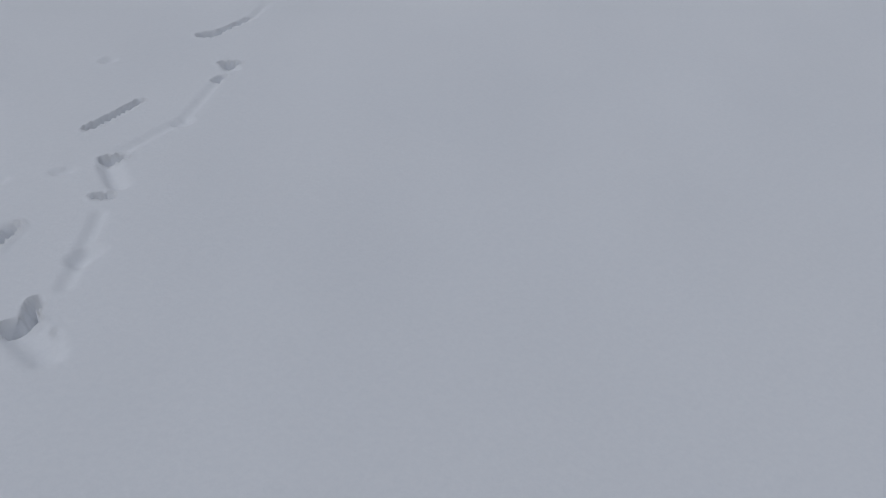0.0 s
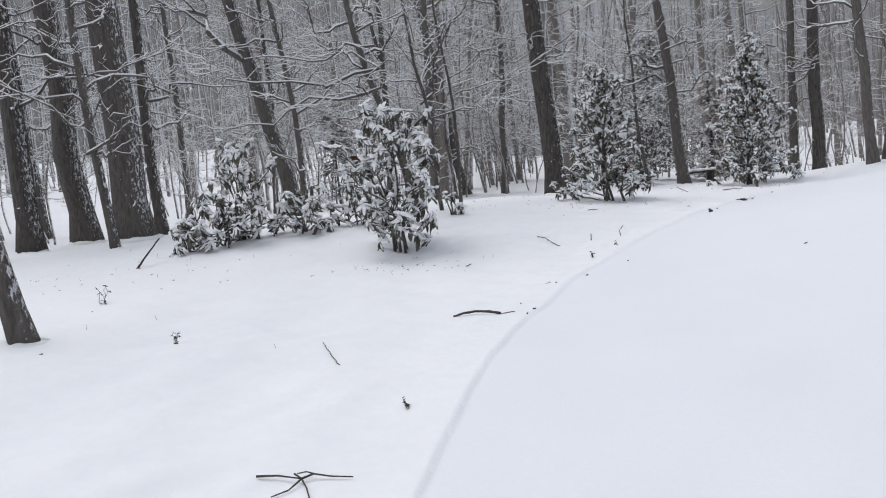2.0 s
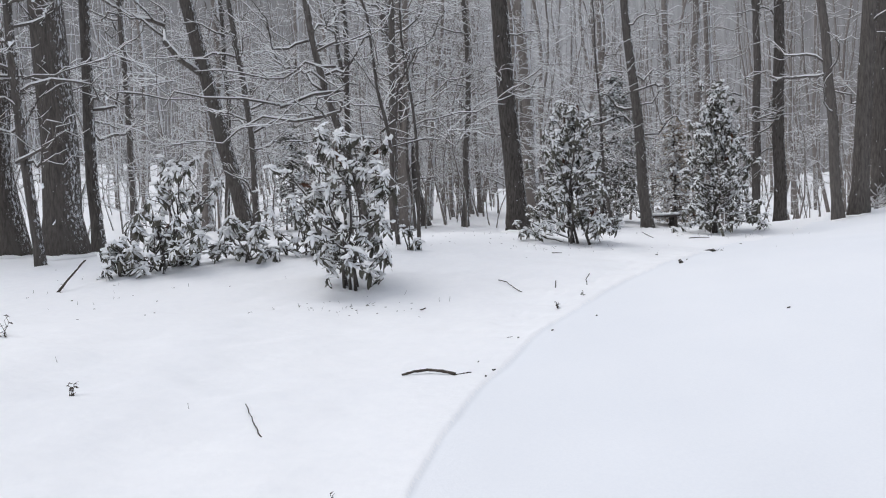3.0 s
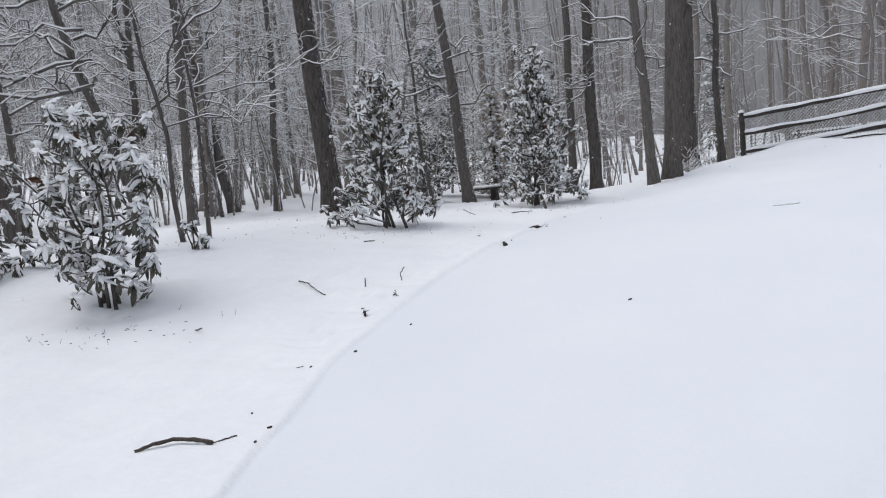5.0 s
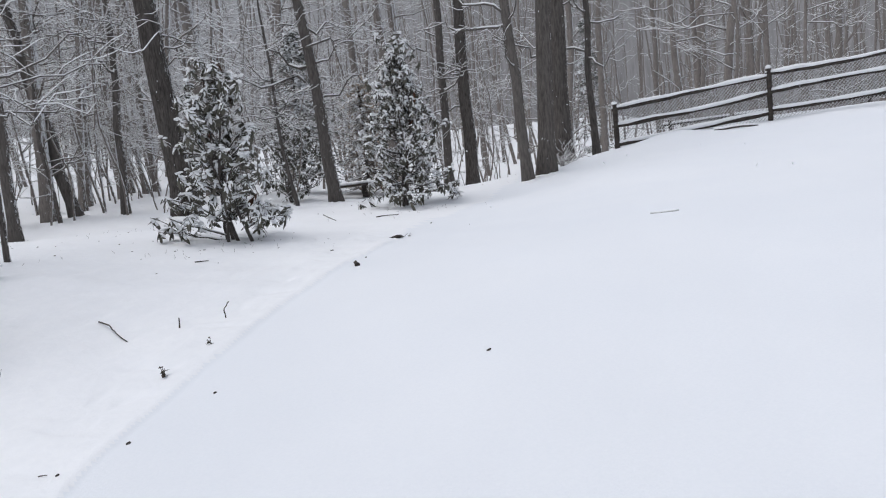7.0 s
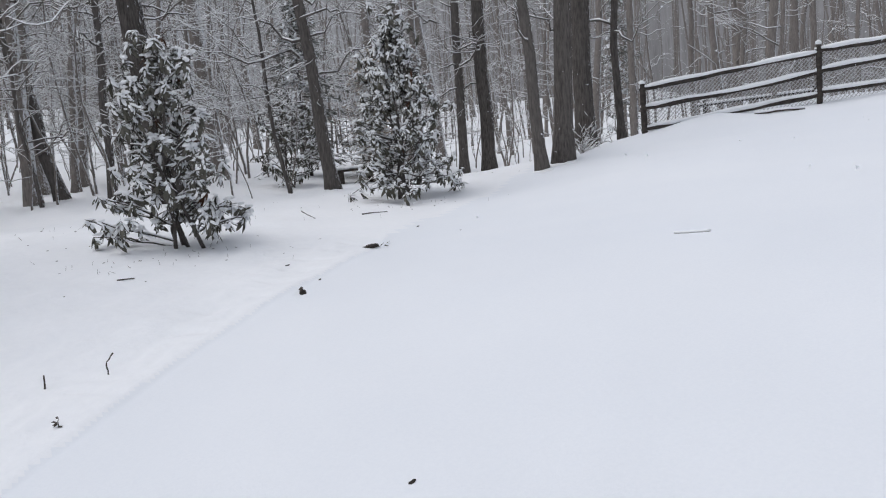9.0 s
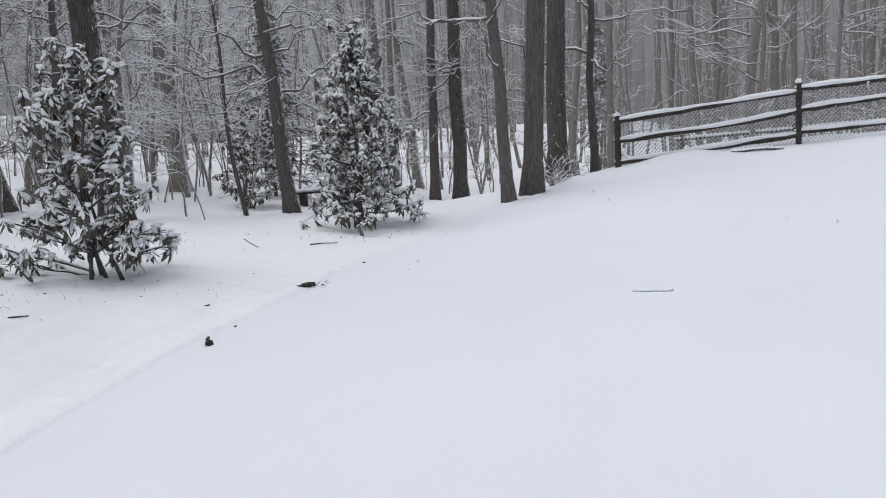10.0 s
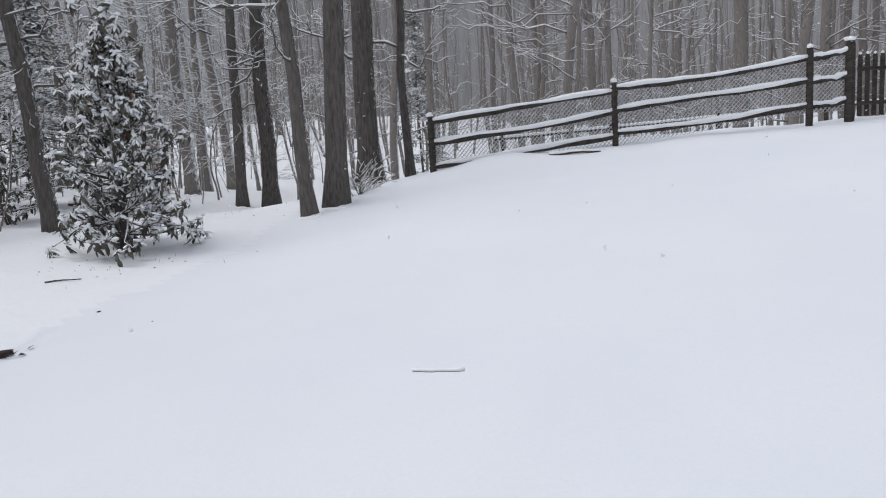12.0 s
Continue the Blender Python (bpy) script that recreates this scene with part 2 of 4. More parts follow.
def print_marks(x, y):
    """For each print, the height that it takes from the snow, or pushes up round its rim, at x, y."""
    for x0, y0, x1, y1, r, depth in PRINTS:
        dx, dy, depth = x1 - x0, y1 - y0, depth * (1.45 if depth > 0.04 else 1.0)
        k = np.clip(((x - x0) * dx + (y - y0) * dy) / (dx * dx + dy * dy + 1e-9), 0, 1)
        d = np.hypot(x - x0 - k * dx, y - y0 - k * dy) + 0.0016 * np.sin(x * 57 + y * 20) + 0.0016 * np.sin(y * 71 - x * 33)
        yield depth * 0.07 * np.exp(-((d - r * 1.6) / (r * 0.4)) ** 2) - depth * (1 - ease(d, r * 0.15, r * 1.65))


def snow_detail(x, y, z):
    rs = np.random.RandomState(5)
    for wave, amp in ((4.0, 0.018), (1.7, 0.008), (0.8, 0.004)):
        for _ in range(5):
            a, ph = rs.uniform(0, 6.28, 2)
            z = z + amp / 2 * np.sin((x * np.cos(a) + y * np.sin(a)) * 6.28 / (wave * rs.uniform(0.7, 1.4)) + ph)
    # the buried edging: a small step down onto the lawn
    side = (x - edge_x(y)) * 0.83
    along = ease(y, -4, 0.5) * (1 - ease(y, 12.6, 14.5))
    s = side + 0.004 * np.sin(y * 5.3) + 0.003 * np.sin(y * 11.1 + 1)
    drop = 0.5 - 0.5 * np.tanh(s / (0.007 + 0.012 * ease(y, 5, 9)))
    high = 0.017 + 0.005 * ease(y, 5, 9)
    z = z + high * along * drop * np.exp(np.minimum(s, 0) / 0.45)
    # uneven snow over the bed and the wood's floor
    rough = ease(-side, 0.02, 0.6)
    for wave, amp in ((1.1, 0.010), (0.55, 0.007), (0.3, 0.004)):
        for _ in range(4):
            a, ph = rs.uniform(0, 6.28, 2)
            z = z + rough * amp / 2 * np.sin((x * np.cos(a) + y * np.sin(a)) * 6.28 / (wave * rs.uniform(0.7, 1.4)) + ph)
    # melted, trodden strip left of the edging farther up
    strip = np.exp(-((side + 0.40) / 0.30) ** 2) * ease(y, 6.5, 8.5) * (1 - ease(y, 12.5, 14))
    z = z - strip * 0.011 * np.clip(np.sin(y * 17 + 3 * np.sin(x * 9)) + np.sin(x * 14 + y * 6), 0, 2)
    for dz in print_marks(x, y):
        z = z + dz
    return z


def surface_z(x, y):
    x, y = np.array([float(x)]), np.array([float(y)])
    return float(snow_detail(x, y, land(x, y))[0])


def steps(*stops):
    out = []
    for a, b, s in stops:
        out.extend(np.arange(a, b - 1e-6, s))
    return np.array(out + [stops[-1][1]])


gx = steps((-150, -20, 6.5), (-20, -6, 0.6), (-6, -1.7, 0.14), (-1.7, -1.1, 0.05), (-1.1, -0.4, 0.014), (-0.4, 2.4, 0.013), (2.4, 2.5, 0.05), (2.5, 6, 0.032), (6, 14, 0.2), (14, 24, 0.45), (24, 154, 6.5))
gy = steps((-70, -6, 6.4), (-6, 0, 0.25), (0, 0.4, 0.05), (0.4, 2.8, 0.013), (2.8, 2.9, 0.05), (2.9, 12.6, 0.04), (12.6, 20, 0.2), (20, 34, 0.7), (34, 164, 6.5))
GX, GY = np.meshgrid(gx, gy)
GZ = snow_detail(GX, GY, land(GX, GY))
nx, ny = len(gx), len(gy)
gi = np.arange(nx * ny).reshape(ny, nx)
ground_mesh = bpy.data.meshes.new("ground")
ground_mesh.from_pydata(np.stack([GX, GY, GZ], -1).reshape(-1, 3).tolist(), [],
                        np.stack([gi[:-1, :-1], gi[:-1, 1:], gi[1:, 1:], gi[1:, :-1]], -1).reshape(-1, 4).tolist())
ground_mesh.materials.append(SNOW_BED)
ground_mesh.materials.append(SNOW_LAWN)
mid_x, mid_y = (GX[:-1, :-1] + GX[1:, 1:]) / 2, (GY[:-1, :-1] + GY[1:, 1:]) / 2
ground_mesh.polygons.foreach_set("material_index", (mid_x > edge_x(mid_y)).astype(np.int32).ravel())
ground_mesh.polygons.foreach_set("use_smooth", [True] * len(ground_mesh.polygons))
tagged(new("ground", ground_mesh), "fresh white snow over a sloping lawn, with footprints", "snow ground", kind="structure")

# ---- distance: grey woods far behind the trees, haze of falling snow painted in ----
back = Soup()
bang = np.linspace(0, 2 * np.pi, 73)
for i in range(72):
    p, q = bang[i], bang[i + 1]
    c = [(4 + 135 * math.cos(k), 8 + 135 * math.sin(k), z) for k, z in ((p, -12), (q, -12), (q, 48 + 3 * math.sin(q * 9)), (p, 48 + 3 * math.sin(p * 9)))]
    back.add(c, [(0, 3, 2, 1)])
bm_, bn, bl, bb = material("distant_woods", 1.0, 0.0)
bv = coords(bn, bl, (1, 1, 0.10))
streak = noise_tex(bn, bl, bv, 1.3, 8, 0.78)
# both greys carry painted haze; thin is paler, for sky-lit air northward
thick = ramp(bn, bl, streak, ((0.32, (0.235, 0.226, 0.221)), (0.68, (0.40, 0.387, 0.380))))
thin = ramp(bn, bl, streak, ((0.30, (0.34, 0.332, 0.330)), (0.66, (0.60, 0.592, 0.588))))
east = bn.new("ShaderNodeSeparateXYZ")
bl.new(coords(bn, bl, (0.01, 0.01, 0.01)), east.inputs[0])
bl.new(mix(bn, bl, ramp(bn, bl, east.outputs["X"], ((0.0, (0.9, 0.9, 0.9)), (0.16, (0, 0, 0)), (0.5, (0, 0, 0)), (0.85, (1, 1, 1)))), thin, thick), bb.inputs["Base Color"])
tagged(new("backdrop", back.mesh("backdrop", bm_)), "grey winter woods in the distance, haze painted in", "distant woods", kind="structure")


# ---- trees ----
def curve_path(start, end, bow, rng, count):
    t = np.linspace(0, 1, count)[:, None]
    a, b = np.asarray(start, float), np.asarray(end, float)
    p = a + (b - a) * t
    for f in (1, 2, 3):
        p += np.sin(t * np.pi * f) * rng.normal(0, bow / f, 3) * np.linalg.norm(b - a)
    return p


def snow_on(soup, pts, radii, least=0.004, lift=0.75):
    """A bead of snow along the upper side of a limb, where it lies flat enough."""
    pts, radii = np.asarray(pts), np.asarray(radii)
    way = np.diff(pts, axis=0)
    flat = np.abs(way[:, 2]) / (np.linalg.norm(way, axis=1) + 1e-9)
    run = []
    for i in range(len(way) + 1):
        ok = i < len(way) and flat[i] < 0.80
        if ok:
            run.append(i)
        if (not ok or i == len(way)) and run:
            ids = run + [run[-1] + 1]
            r = np.maximum(radii[ids] * 0.95, least)
            r[0] *= 0.5
            r[-1] *= 0.6
            soup.tube(pts[ids] + np.stack([0 * r, 0 * r, radii[ids] * 0.6 + r * lift], -1), r, 4 if least < 0.0075 else 3)
            run = []


def limb(wood, snow, start, way, length, radius, rng, depth, sides=5, droop=0.0, least=0.004):
    n = (9 if depth else 6) if sides > 3 else 5
    end = np.asarray(start) + np.asarray(way) * length + (0, 0, -droop * length)
    pts = curve_path(start, end, 0.10, rng, n)
    pts[1:] += rng.normal(0, 0.022 * length, (n - 1, 3))
    radii = np.linspace(radius, max(radius * 0.28, 0.0025), n)
    wood.tube(pts, radii, sides)
    snow_on(snow, pts, radii, least)
    if depth:
        for _ in range(rng.randint(3, 6)):
            k = rng.uniform(0.2, 0.95)
            i = min(int(k * (n - 1)), n - 2)
            side = np.cross(way, (0, 0, 1)) * rng.choice((-1, 1))
            w = np.asarray(way) * rng.uniform(0.5, 0.9) + side * rng.uniform(0.1, 1.0) + (0, 0, rng.uniform(-0.25, 0.6))
            w /= np.linalg.norm(w)
            limb(wood, snow, pts[i] + (pts[i + 1] - pts[i]) * rng.uniform(0, 1), w, length * rng.uniform(0.28, 0.55),
                 max(radii[i] * 0.55, 0.003), rng, depth - 1, 4 if sides > 4 else 3, droop * 0.5, least)


def grow(wood, limbs, snow, x, y, z, r, lean, height, rng, spread=1.0, count=14, low=1.6, high=9.0, sides=10, wander=0.010, flare=1.5, depth=1, least=0.004, fork=False, apart=None, lsides=5, kink=0.0):
    """One tree, from its foot at x, y, z."""
    n = 14
    t = np.linspace(0, 1, n) ** 1.3
    h = t * height
    keep = np.minimum(h, 7 + (h - 7) * 0.3)
    pts = np.stack([x + lean[0] * keep, y + lean[1] * keep, z - 0.12 + h], -1)
    for f in (1, 2, 4):
        pts[:, :2] += np.sin(t[:, None] * np.pi * f * 1.6 + rng.uniform(0, 0.4)) * rng.normal(0, wander * height / f, 2) * np.minimum(t[:, None] * 4, 1)
    pts[2:, :2] += rng.normal(0, 1, (n - 2, 2)) * kink
    radii = r * (1 - 0.72 * t) * (1 + (flare - 1) * np.exp(-h / 0.22))
    ring = radii[:, None] * (1 + 0.05 * np.sin(np.arange(sides) * 2.4 + rng.uniform(0, 6))[None])
    wood.tube(pts, ring, sides)
    if fork and height > 6:
        i = rng.randint(5, 9)
        f_end = pts[i] + np.array((rng.normal(0, 0.16), rng.normal(0, 0.16), 1.0)) * height * rng.uniform(0.3, 0.5)
        wood.tube(curve_path(pts[i], f_end, 0.03, rng, 7), np.linspace(radii[i] * 0.7, radii[i] * 0.15, 7), max(sides - 2, 4))
    for _ in range(count):
        if apart is not None:
            limbs, snow = Soup(), Soup()
            apart.append((limbs, snow))
        hz = low + (high - low) * rng.uniform(0, 1) ** 0.9
        i = int(np.searchsorted(h, hz)) - 1
        i = min(max(i, 0), n - 2)
        f = (hz - h[i]) / (h[i + 1] - h[i])
        p = pts[i] + (pts[i + 1] - pts[i]) * f
        a = rng.uniform(0, 6.28)
        way = np.array((math.cos(a), math.sin(a), rng.uniform(-0.05, 0.95)))
        way /= np.linalg.norm(way)
        size = spread * rng.uniform(0.6, 1.6)
        limb(limbs, snow, p, way, size, min(radii[i] * 0.35, 0.008 + size * 0.010), rng, depth, lsides, rng.uniform(0, 0.12), least)
    return pts, radii


def tree(x, y, r, lx, ly, height, label, seed, mat=BARK, z=None, **how):
    rng = np.random.RandomState(seed)
    ob = base("tree", x, y, label, "tree", "bare trees at the lawn's edge", z=z)
    wood, limbs, snow = Soup(), Soup(), Soup()
    grown = []
    pts, radii = grow(wood, limbs, snow, 0, 0, 0, r, (lx, ly), height, rng, apart=grown, **how)
    collar = Soup()
    ca = np.linspace(0, 6.283, 15)
    collar.tube(np.stack([np.cos(ca) * r * 1.5, np.sin(ca) * r * 1.5, np.array([ground_z(x + math.cos(k) * r * 1.5, y + math.sin(k) * r * 1.5) - ground_z(x, y) - 0.024 for k in ca])], -1), (r * 0.22 + 0.022) * (1 + rng.uniform(-0.35, 0.35, 15))[:, None] * np.array((1, 0.8, 0.6, 0.8, 1, 0.7)), 6)
    part("trunk", wood, mat, ob)
    for limbs, snow in grown:
        br = part("branch", limbs, mat, ob)
        if snow.n:
            tagged(part("branch_snow", snow, SNOW_LOAD, br, "white snow lying along the branch"), kind="stuff")
    part("foot_snow", collar, SNOW_LOAD, ob, "snow banked round the foot")
    return ob, pts, radii


BIG = "tall bare oak with dark furrowed bark, standing in snow"
MID = "bare grey woodland tree with snow-lined branches"
SLIM = "slim bare sapling with snow along its branches"
TREES = [
    # x, y, radius, lean in x and y, height, label
    (-5.76, 14.87, 0.182, 0.017, 0.007, 19, BIG), (-7.22, 19.67, 0.086, -0.033, -0.013, 13, MID), (-5.23, 16.13, 0.217, -0.030, -0.010, 20, BIG),
    (-3.95, 13.39, 0.074, -0.022, -0.007, 11, SLIM), (-4.05, 14.93, 0.285, -0.009, -0.003, 22, BIG), (-4.17, 17.48, 0.121, -0.011, -0.003, 17, MID),
    (-4.96, 24.47, 0.103, 0.013, 0.003, 15, MID), (-1.61, 21.91, 0.210, -0.201, -0.019, 16, BIG), (-1.34, 19.92, 0.081, -0.034, -0.002, 13, SLIM),
    (-2.59, 25.84, 0.089, 0.024, 0.002, 14, MID), (0.74, 12.54, 0.066, -0.155, 0.0, 8, SLIM), (1.80, 19.75, 0.105, 0.037, 0.0, 14, MID),
    (7.0, 34.0, 0.130, -0.02, 0.0, 16, MID), (4.23, 30.64, 0.139, 0.132, -0.022, 16, MID), (4.41, 24.40, 0.100, 0.030, 0.0, 15, MID),
    (5.10, 20.85, 0.270, -0.029, 0.007, 22, BIG), (8.08, 19.73, 0.140, -0.070, 0.03, 13, MID), (14.22, 30.66, 0.188, -0.028, 0.013, 17, MID),
    (13.63, 24.17, 0.140, 0.045, 0.0, 18, MID), (14.24, 23.80, 0.195, 0.03, 0.0, 20, BIG), (10.56, 15.99, 0.108, -0.070, 0.042, 14, MID),
    (11.10, 16.12, 0.170, 0.065, -0.043, 21, BIG), (13.05, 17.93, 0.205, 0.027, -0.020, 21, BIG), (13.91, 17.78, 0.086, 0.011, -0.008, 14, MID),
    (20.10, 24.34, 0.137, 0.023, -0.020, 16, MID), (3.42, 25.60, 0.157, -0.160, 0.008, 15, MID), (2.93, 24.40, 0.050, -0.070, 0.0, 9, SLIM),
    (3.04, 29.60, 0.223, 0.055, -0.004, 18, BIG), (5.6, 33.0, 0.100, 0.01, 0.000, 15, MID), (1.16, 13.10, 0.034, -0.105, 0.0, 6.5, SLIM),
    (1.50, 13.40, 0.032, -0.030, 0.0, 6, SLIM), (6.3, 35.0, 0.120, -0.02, 0.0, 15, MID), (0.98, 25.28, 0.110, 0.028, 0.000, 15, MID),
    (3.89, 29.13, 0.111, 0.139, -0.017, 15, MID), (7.89, 29.04, 0.257, -0.036, 0.007, 19, BIG), (7.27, 19.96, 0.048, -0.068, 0.017, 6, SLIM),
    (16.8, 33.0, 0.16, 0.015, -0.008, 18, BIG), (12.4, 33.5, 0.15, 0.006, -0.003, 18, BIG), (14.90, 29.92, 0.205, -0.005, 0.002, 18, BIG),
    (-5.78, 13.14, 0.150, 0.042, 0.018, 17, BIG), (29.86, 25.62, 0.148, -0.023, 0.030, 19, MID), (30.93, 20.30, 0.289, 0.000, -0.001, 22, BIG),
    (29.77, 28.85, 0.146, 0.002, -0.002, 19, MID), (36.55, 26.53, 0.163, 0.008, -0.012, 20, MID), (32.53, 16.81, 0.150, -0.001, 0.003, 18, MID),
    (25.70, 27.33, 0.128, 0.017, -0.017, 17, MID),
]
for i, (x, y, r, lx, ly, height, label) in enumerate(TREES):
    slim = label == SLIM
    # beyond 20.5 m from the lawn the bark colour has haze painted in
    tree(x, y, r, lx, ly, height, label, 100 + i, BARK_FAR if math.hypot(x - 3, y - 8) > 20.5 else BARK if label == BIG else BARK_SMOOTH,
         spread=1.15 if slim else 1.3, count=24 if slim else 4 if x > 17 else (10 if label == BIG else 18), low=1.3 if slim else 5.0 if x > 17 else 2.2, high=6.5 if slim else 9.5,
         fork=not slim and i % 2 == 0, wander=0.018 if slim else 0.003 if label == BIG else 0.006, kink=0.0 if slim else 0.028, flare=1.25 if slim else 1.45, depth=1, least=0.0072)

# a few long, low limbs that reach across the edge of the wood
for x, y, z, wx, wy, wz, ln, r, seed in ((0.39, 12.54, 3.08, -0.99, 0.0, 0.05, 2.5, 0.020, 1), (0.41, 12.54, 2.92, -0.97, -0.1, -0.16, 2.3, 0.022, 2), (0.34, 12.54, 3.42, -0.98, 0.1, 0.05, 2.0, 0.018, 3),
                                         (0.98, 13.1, 2.55, 0.45, 0.0, 0.88, 1.7, 0.018, 4), (7.75, 19.85, 3.2, -0.95, -0.2, 0.10, 2.4, 0.024, 5), (7.8, 19.85, 2.8, 0.9, 0.1, 0.32, 2.0, 0.022, 6),
                                         (7.7, 19.9, 3.9, 0.8, -0.3, 0.45, 2.2, 0.022, 7), (-4.1, 13.3, 3.1, -0.9, -0.2, 0.18, 2.0, 0.020, 8), (-4.0, 13.35, 3.6, 0.9, -0.2, 0.12, 1.8, 0.016, 9),
                                         (1.9, 19.75, 3.6, 0.9, -0.1, 0.35, 2.2, 0.020, 10), (1.88, 19.75, 2.9, 0.85, -0.2, 0.25, 1.8, 0.018, 11), (7.2, 19.9, 2.6, -0.9, -0.3, 0.1, 1.6, 0.012, 12), (-2.55, 21.8, 4.9, -0.72, 0.0, 0.68, 3.2, 0.075, 13),
                                         (13.3, 24.2, 4.3, -0.9, -0.2, 0.25, 2.2, 0.022, 14), (14.2, 23.8, 3.6, -0.85, -0.3, 0.2, 2.0, 0.02, 15), (4.98, 20.85, 4.6, -0.9, -0.2, 0.15, 1.8, 0.016, 16)):
    lrng = np.random.RandomState(900 + seed)
    wood, snow = Soup(), Soup()
    limb(wood, snow, (0, 0, 0), np.array((wx, wy, wz)), ln, r, lrng, 2, 5, 0.06, 0.0085)
    owner = min((o for o in scene.objects if o.name.startswith("tree") and o.parent is None), key=lambda o: (o.location.x - x) ** 2 + (o.location.y - y) ** 2)
    br = part("branch", wood, BARK_SMOOTH, owner)
    br.location = Vector((x, y, z)) - owner.location
    tagged(part("branch_snow", snow, SNOW_LOAD, br, "white snow lying along the branch"), kind="stuff")

# the leaning tree by the lawn, snow along its upper side
lean_tree, lp, lr = tree(-2.63, 6.43, 0.087, -0.150, -0.060, 10, "leaning dark-barked tree with a thick line of snow up its trunk", 71, BARK,
                         spread=0.9, count=10, low=2.4, high=7, wander=0.004, flare=1.35, least=0.006)
ridge = Soup()
sel = (lp[:, 2] > 0.75) & (lp[:, 2] < 9)
ridge.tube(lp[sel] + np.stack([lr[sel] * 0.86, -lr[sel] * 0.10, lr[sel] * 0.25], -1), np.interp(np.arange(sel.sum()), [0, 1, sel.sum() - 1], [0.012, 0.032, 0.02]), 6)
part("trunk_snow", ridge, SNOW_LOAD, lean_tree, "thick line of snow on the upper side of the trunk")

# ---- the deeper woods, past counting ----
wood, limbs, snow = Soup(), Soup(), Soup()
rng = np.random.RandomState(11)
made = 0
while made < 620:
    a, d = rng.uniform(radians(-12), radians(150)), 17 + 85 * rng.uniform(0, 1) ** 0.85
    x, y = 4 + d * math.cos(a), 6 + d * math.sin(a)
    u = (x - 2.6) * 0.78 + (y - 9.2) * 0.626
    if y < 24 - 0.10 * (x + 3) and u < 18.5 and x > -3:
        continue
    if x <= -3 and y < 18 and x > -9:
        continue
    if d < 26 and rng.uniform() < 0.45:
        continue
    made += 1
    r = rng.choice((0.03, 0.05, 0.08, 0.12, 0.18), p=(0.22, 0.26, 0.24, 0.18, 0.10)) * rng.uniform(0.8, 1.25)
    height = min(6 + r * 110, 22) * rng.uniform(0.85, 1.15)
    near = d < 48
    grow(wood, limbs, snow, x, y, ground_z(x, y), r, rng.normal(0, 0.035, 2), height, rng, spread=1.5 if r > 0.06 else 1.0,
         count=rng.randint(8, 17) if near else rng.randint(5, 11), low=0.9, high=min(height * 0.85, 3.5 + 0.19 * d), sides=6 if near else 5, depth=1 if d < 34 else 0,
         least=0.008 if near else 0.013, wander=0.016, fork=rng.uniform() < 0.45, lsides=3)
# slender poles farther in
for _ in range(560):
    a, d = rng.uniform(radians(-15), radians(140)), rng.uniform(36, 105)
    x, y = 4 + d * math.cos(a), 6 + d * math.sin(a)
    z, h = ground_z(x, y), rng.uniform(9, 18)
    p = curve_path((x, y, z - 0.1), (x + rng.normal(0, 1.0), y + rng.normal(0, 1.0), z + h), 0.020, rng, 5)
    wood.tube(p, np.linspace(rng.uniform(0.05, 0.14), 0.025, 5), 4)
# undergrowth between the trunks
made = 0
while made < 185:
    x, y = rng.uniform(-10, 24), rng.uniform(15.5, 42)
    if (x > -3 and y < 19.5 - 0.03 * x) or (x <= -3 and y < 15.5) or (x > 9 and y < 24) or (x > 14 and y < 27):
        continue
    made += 1
    height = rng.uniform(2.0, 7.0)
    grow(wood, limbs, snow, x, y, ground_z(x, y), rng.uniform(0.012, 0.030), rng.normal(0, 0.09, 2), height, rng, spread=rng.uniform(0.6, 1.3),
         count=rng.randint(7, 13), low=0.7, high=height * 0.95, sides=5, depth=1, least=0.008, wander=0.03, flare=1.1, lsides=3)
# young trees with fine crowns, thick along the north side
for _ in range(80):
    x, y = rng.uniform(-6, 17), rng.uniform(24, 44)
    height = rng.uniform(6, 11)
    grow(wood, limbs, snow, x, y, ground_z(x, y), rng.uniform(0.025, 0.05), rng.normal(0, 0.06, 2), height, rng, spread=rng.uniform(0.9, 1.6),
         count=rng.randint(12, 20), low=1.5, high=height * 0.95, sides=5, depth=1, least=0.0085, wander=0.03, flare=1.1, lsides=3)
# trunks and branches share the bark whose paleness imitates haze
deep = tagged(new("deep_woods"), "dense bare winter woods dusted with snow, bark paled for haze", "woods", kind="stuff")
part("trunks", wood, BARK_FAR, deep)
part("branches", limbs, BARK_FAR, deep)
part("branch_snow", snow, SNOW_LOAD, deep, "snow along the branches")


# ---- shrubs ----
def leaf_mesh(name, length, width, curl, mat):
    """A leathery leaf along +x, folded along its midrib and drooping to the tip."""
    s = Soup()
    v, rows = [], ((0.0, 0.06), (0.22, 0.62), (0.5, 1.0), (0.78, 0.72), (1.0, 0.03))
    for t, w in rows:
        z = -curl * length * t * t
        v += [(t * length, -w * width / 2, z - 0.10 * width * w), (t * length, 0, z + 0.06 * width), (t * length, w * width / 2, z - 0.10 * width * w)]
    f = []
    for i in range(len(rows) - 1):
        f += [(3 * i, 3 * i + 3, 3 * i + 4, 3 * i + 1), (3 * i + 1, 3 * i + 4, 3 * i + 5, 3 * i + 2)]
    s.add(v, f)
    return s, s.mesh(name, mat)


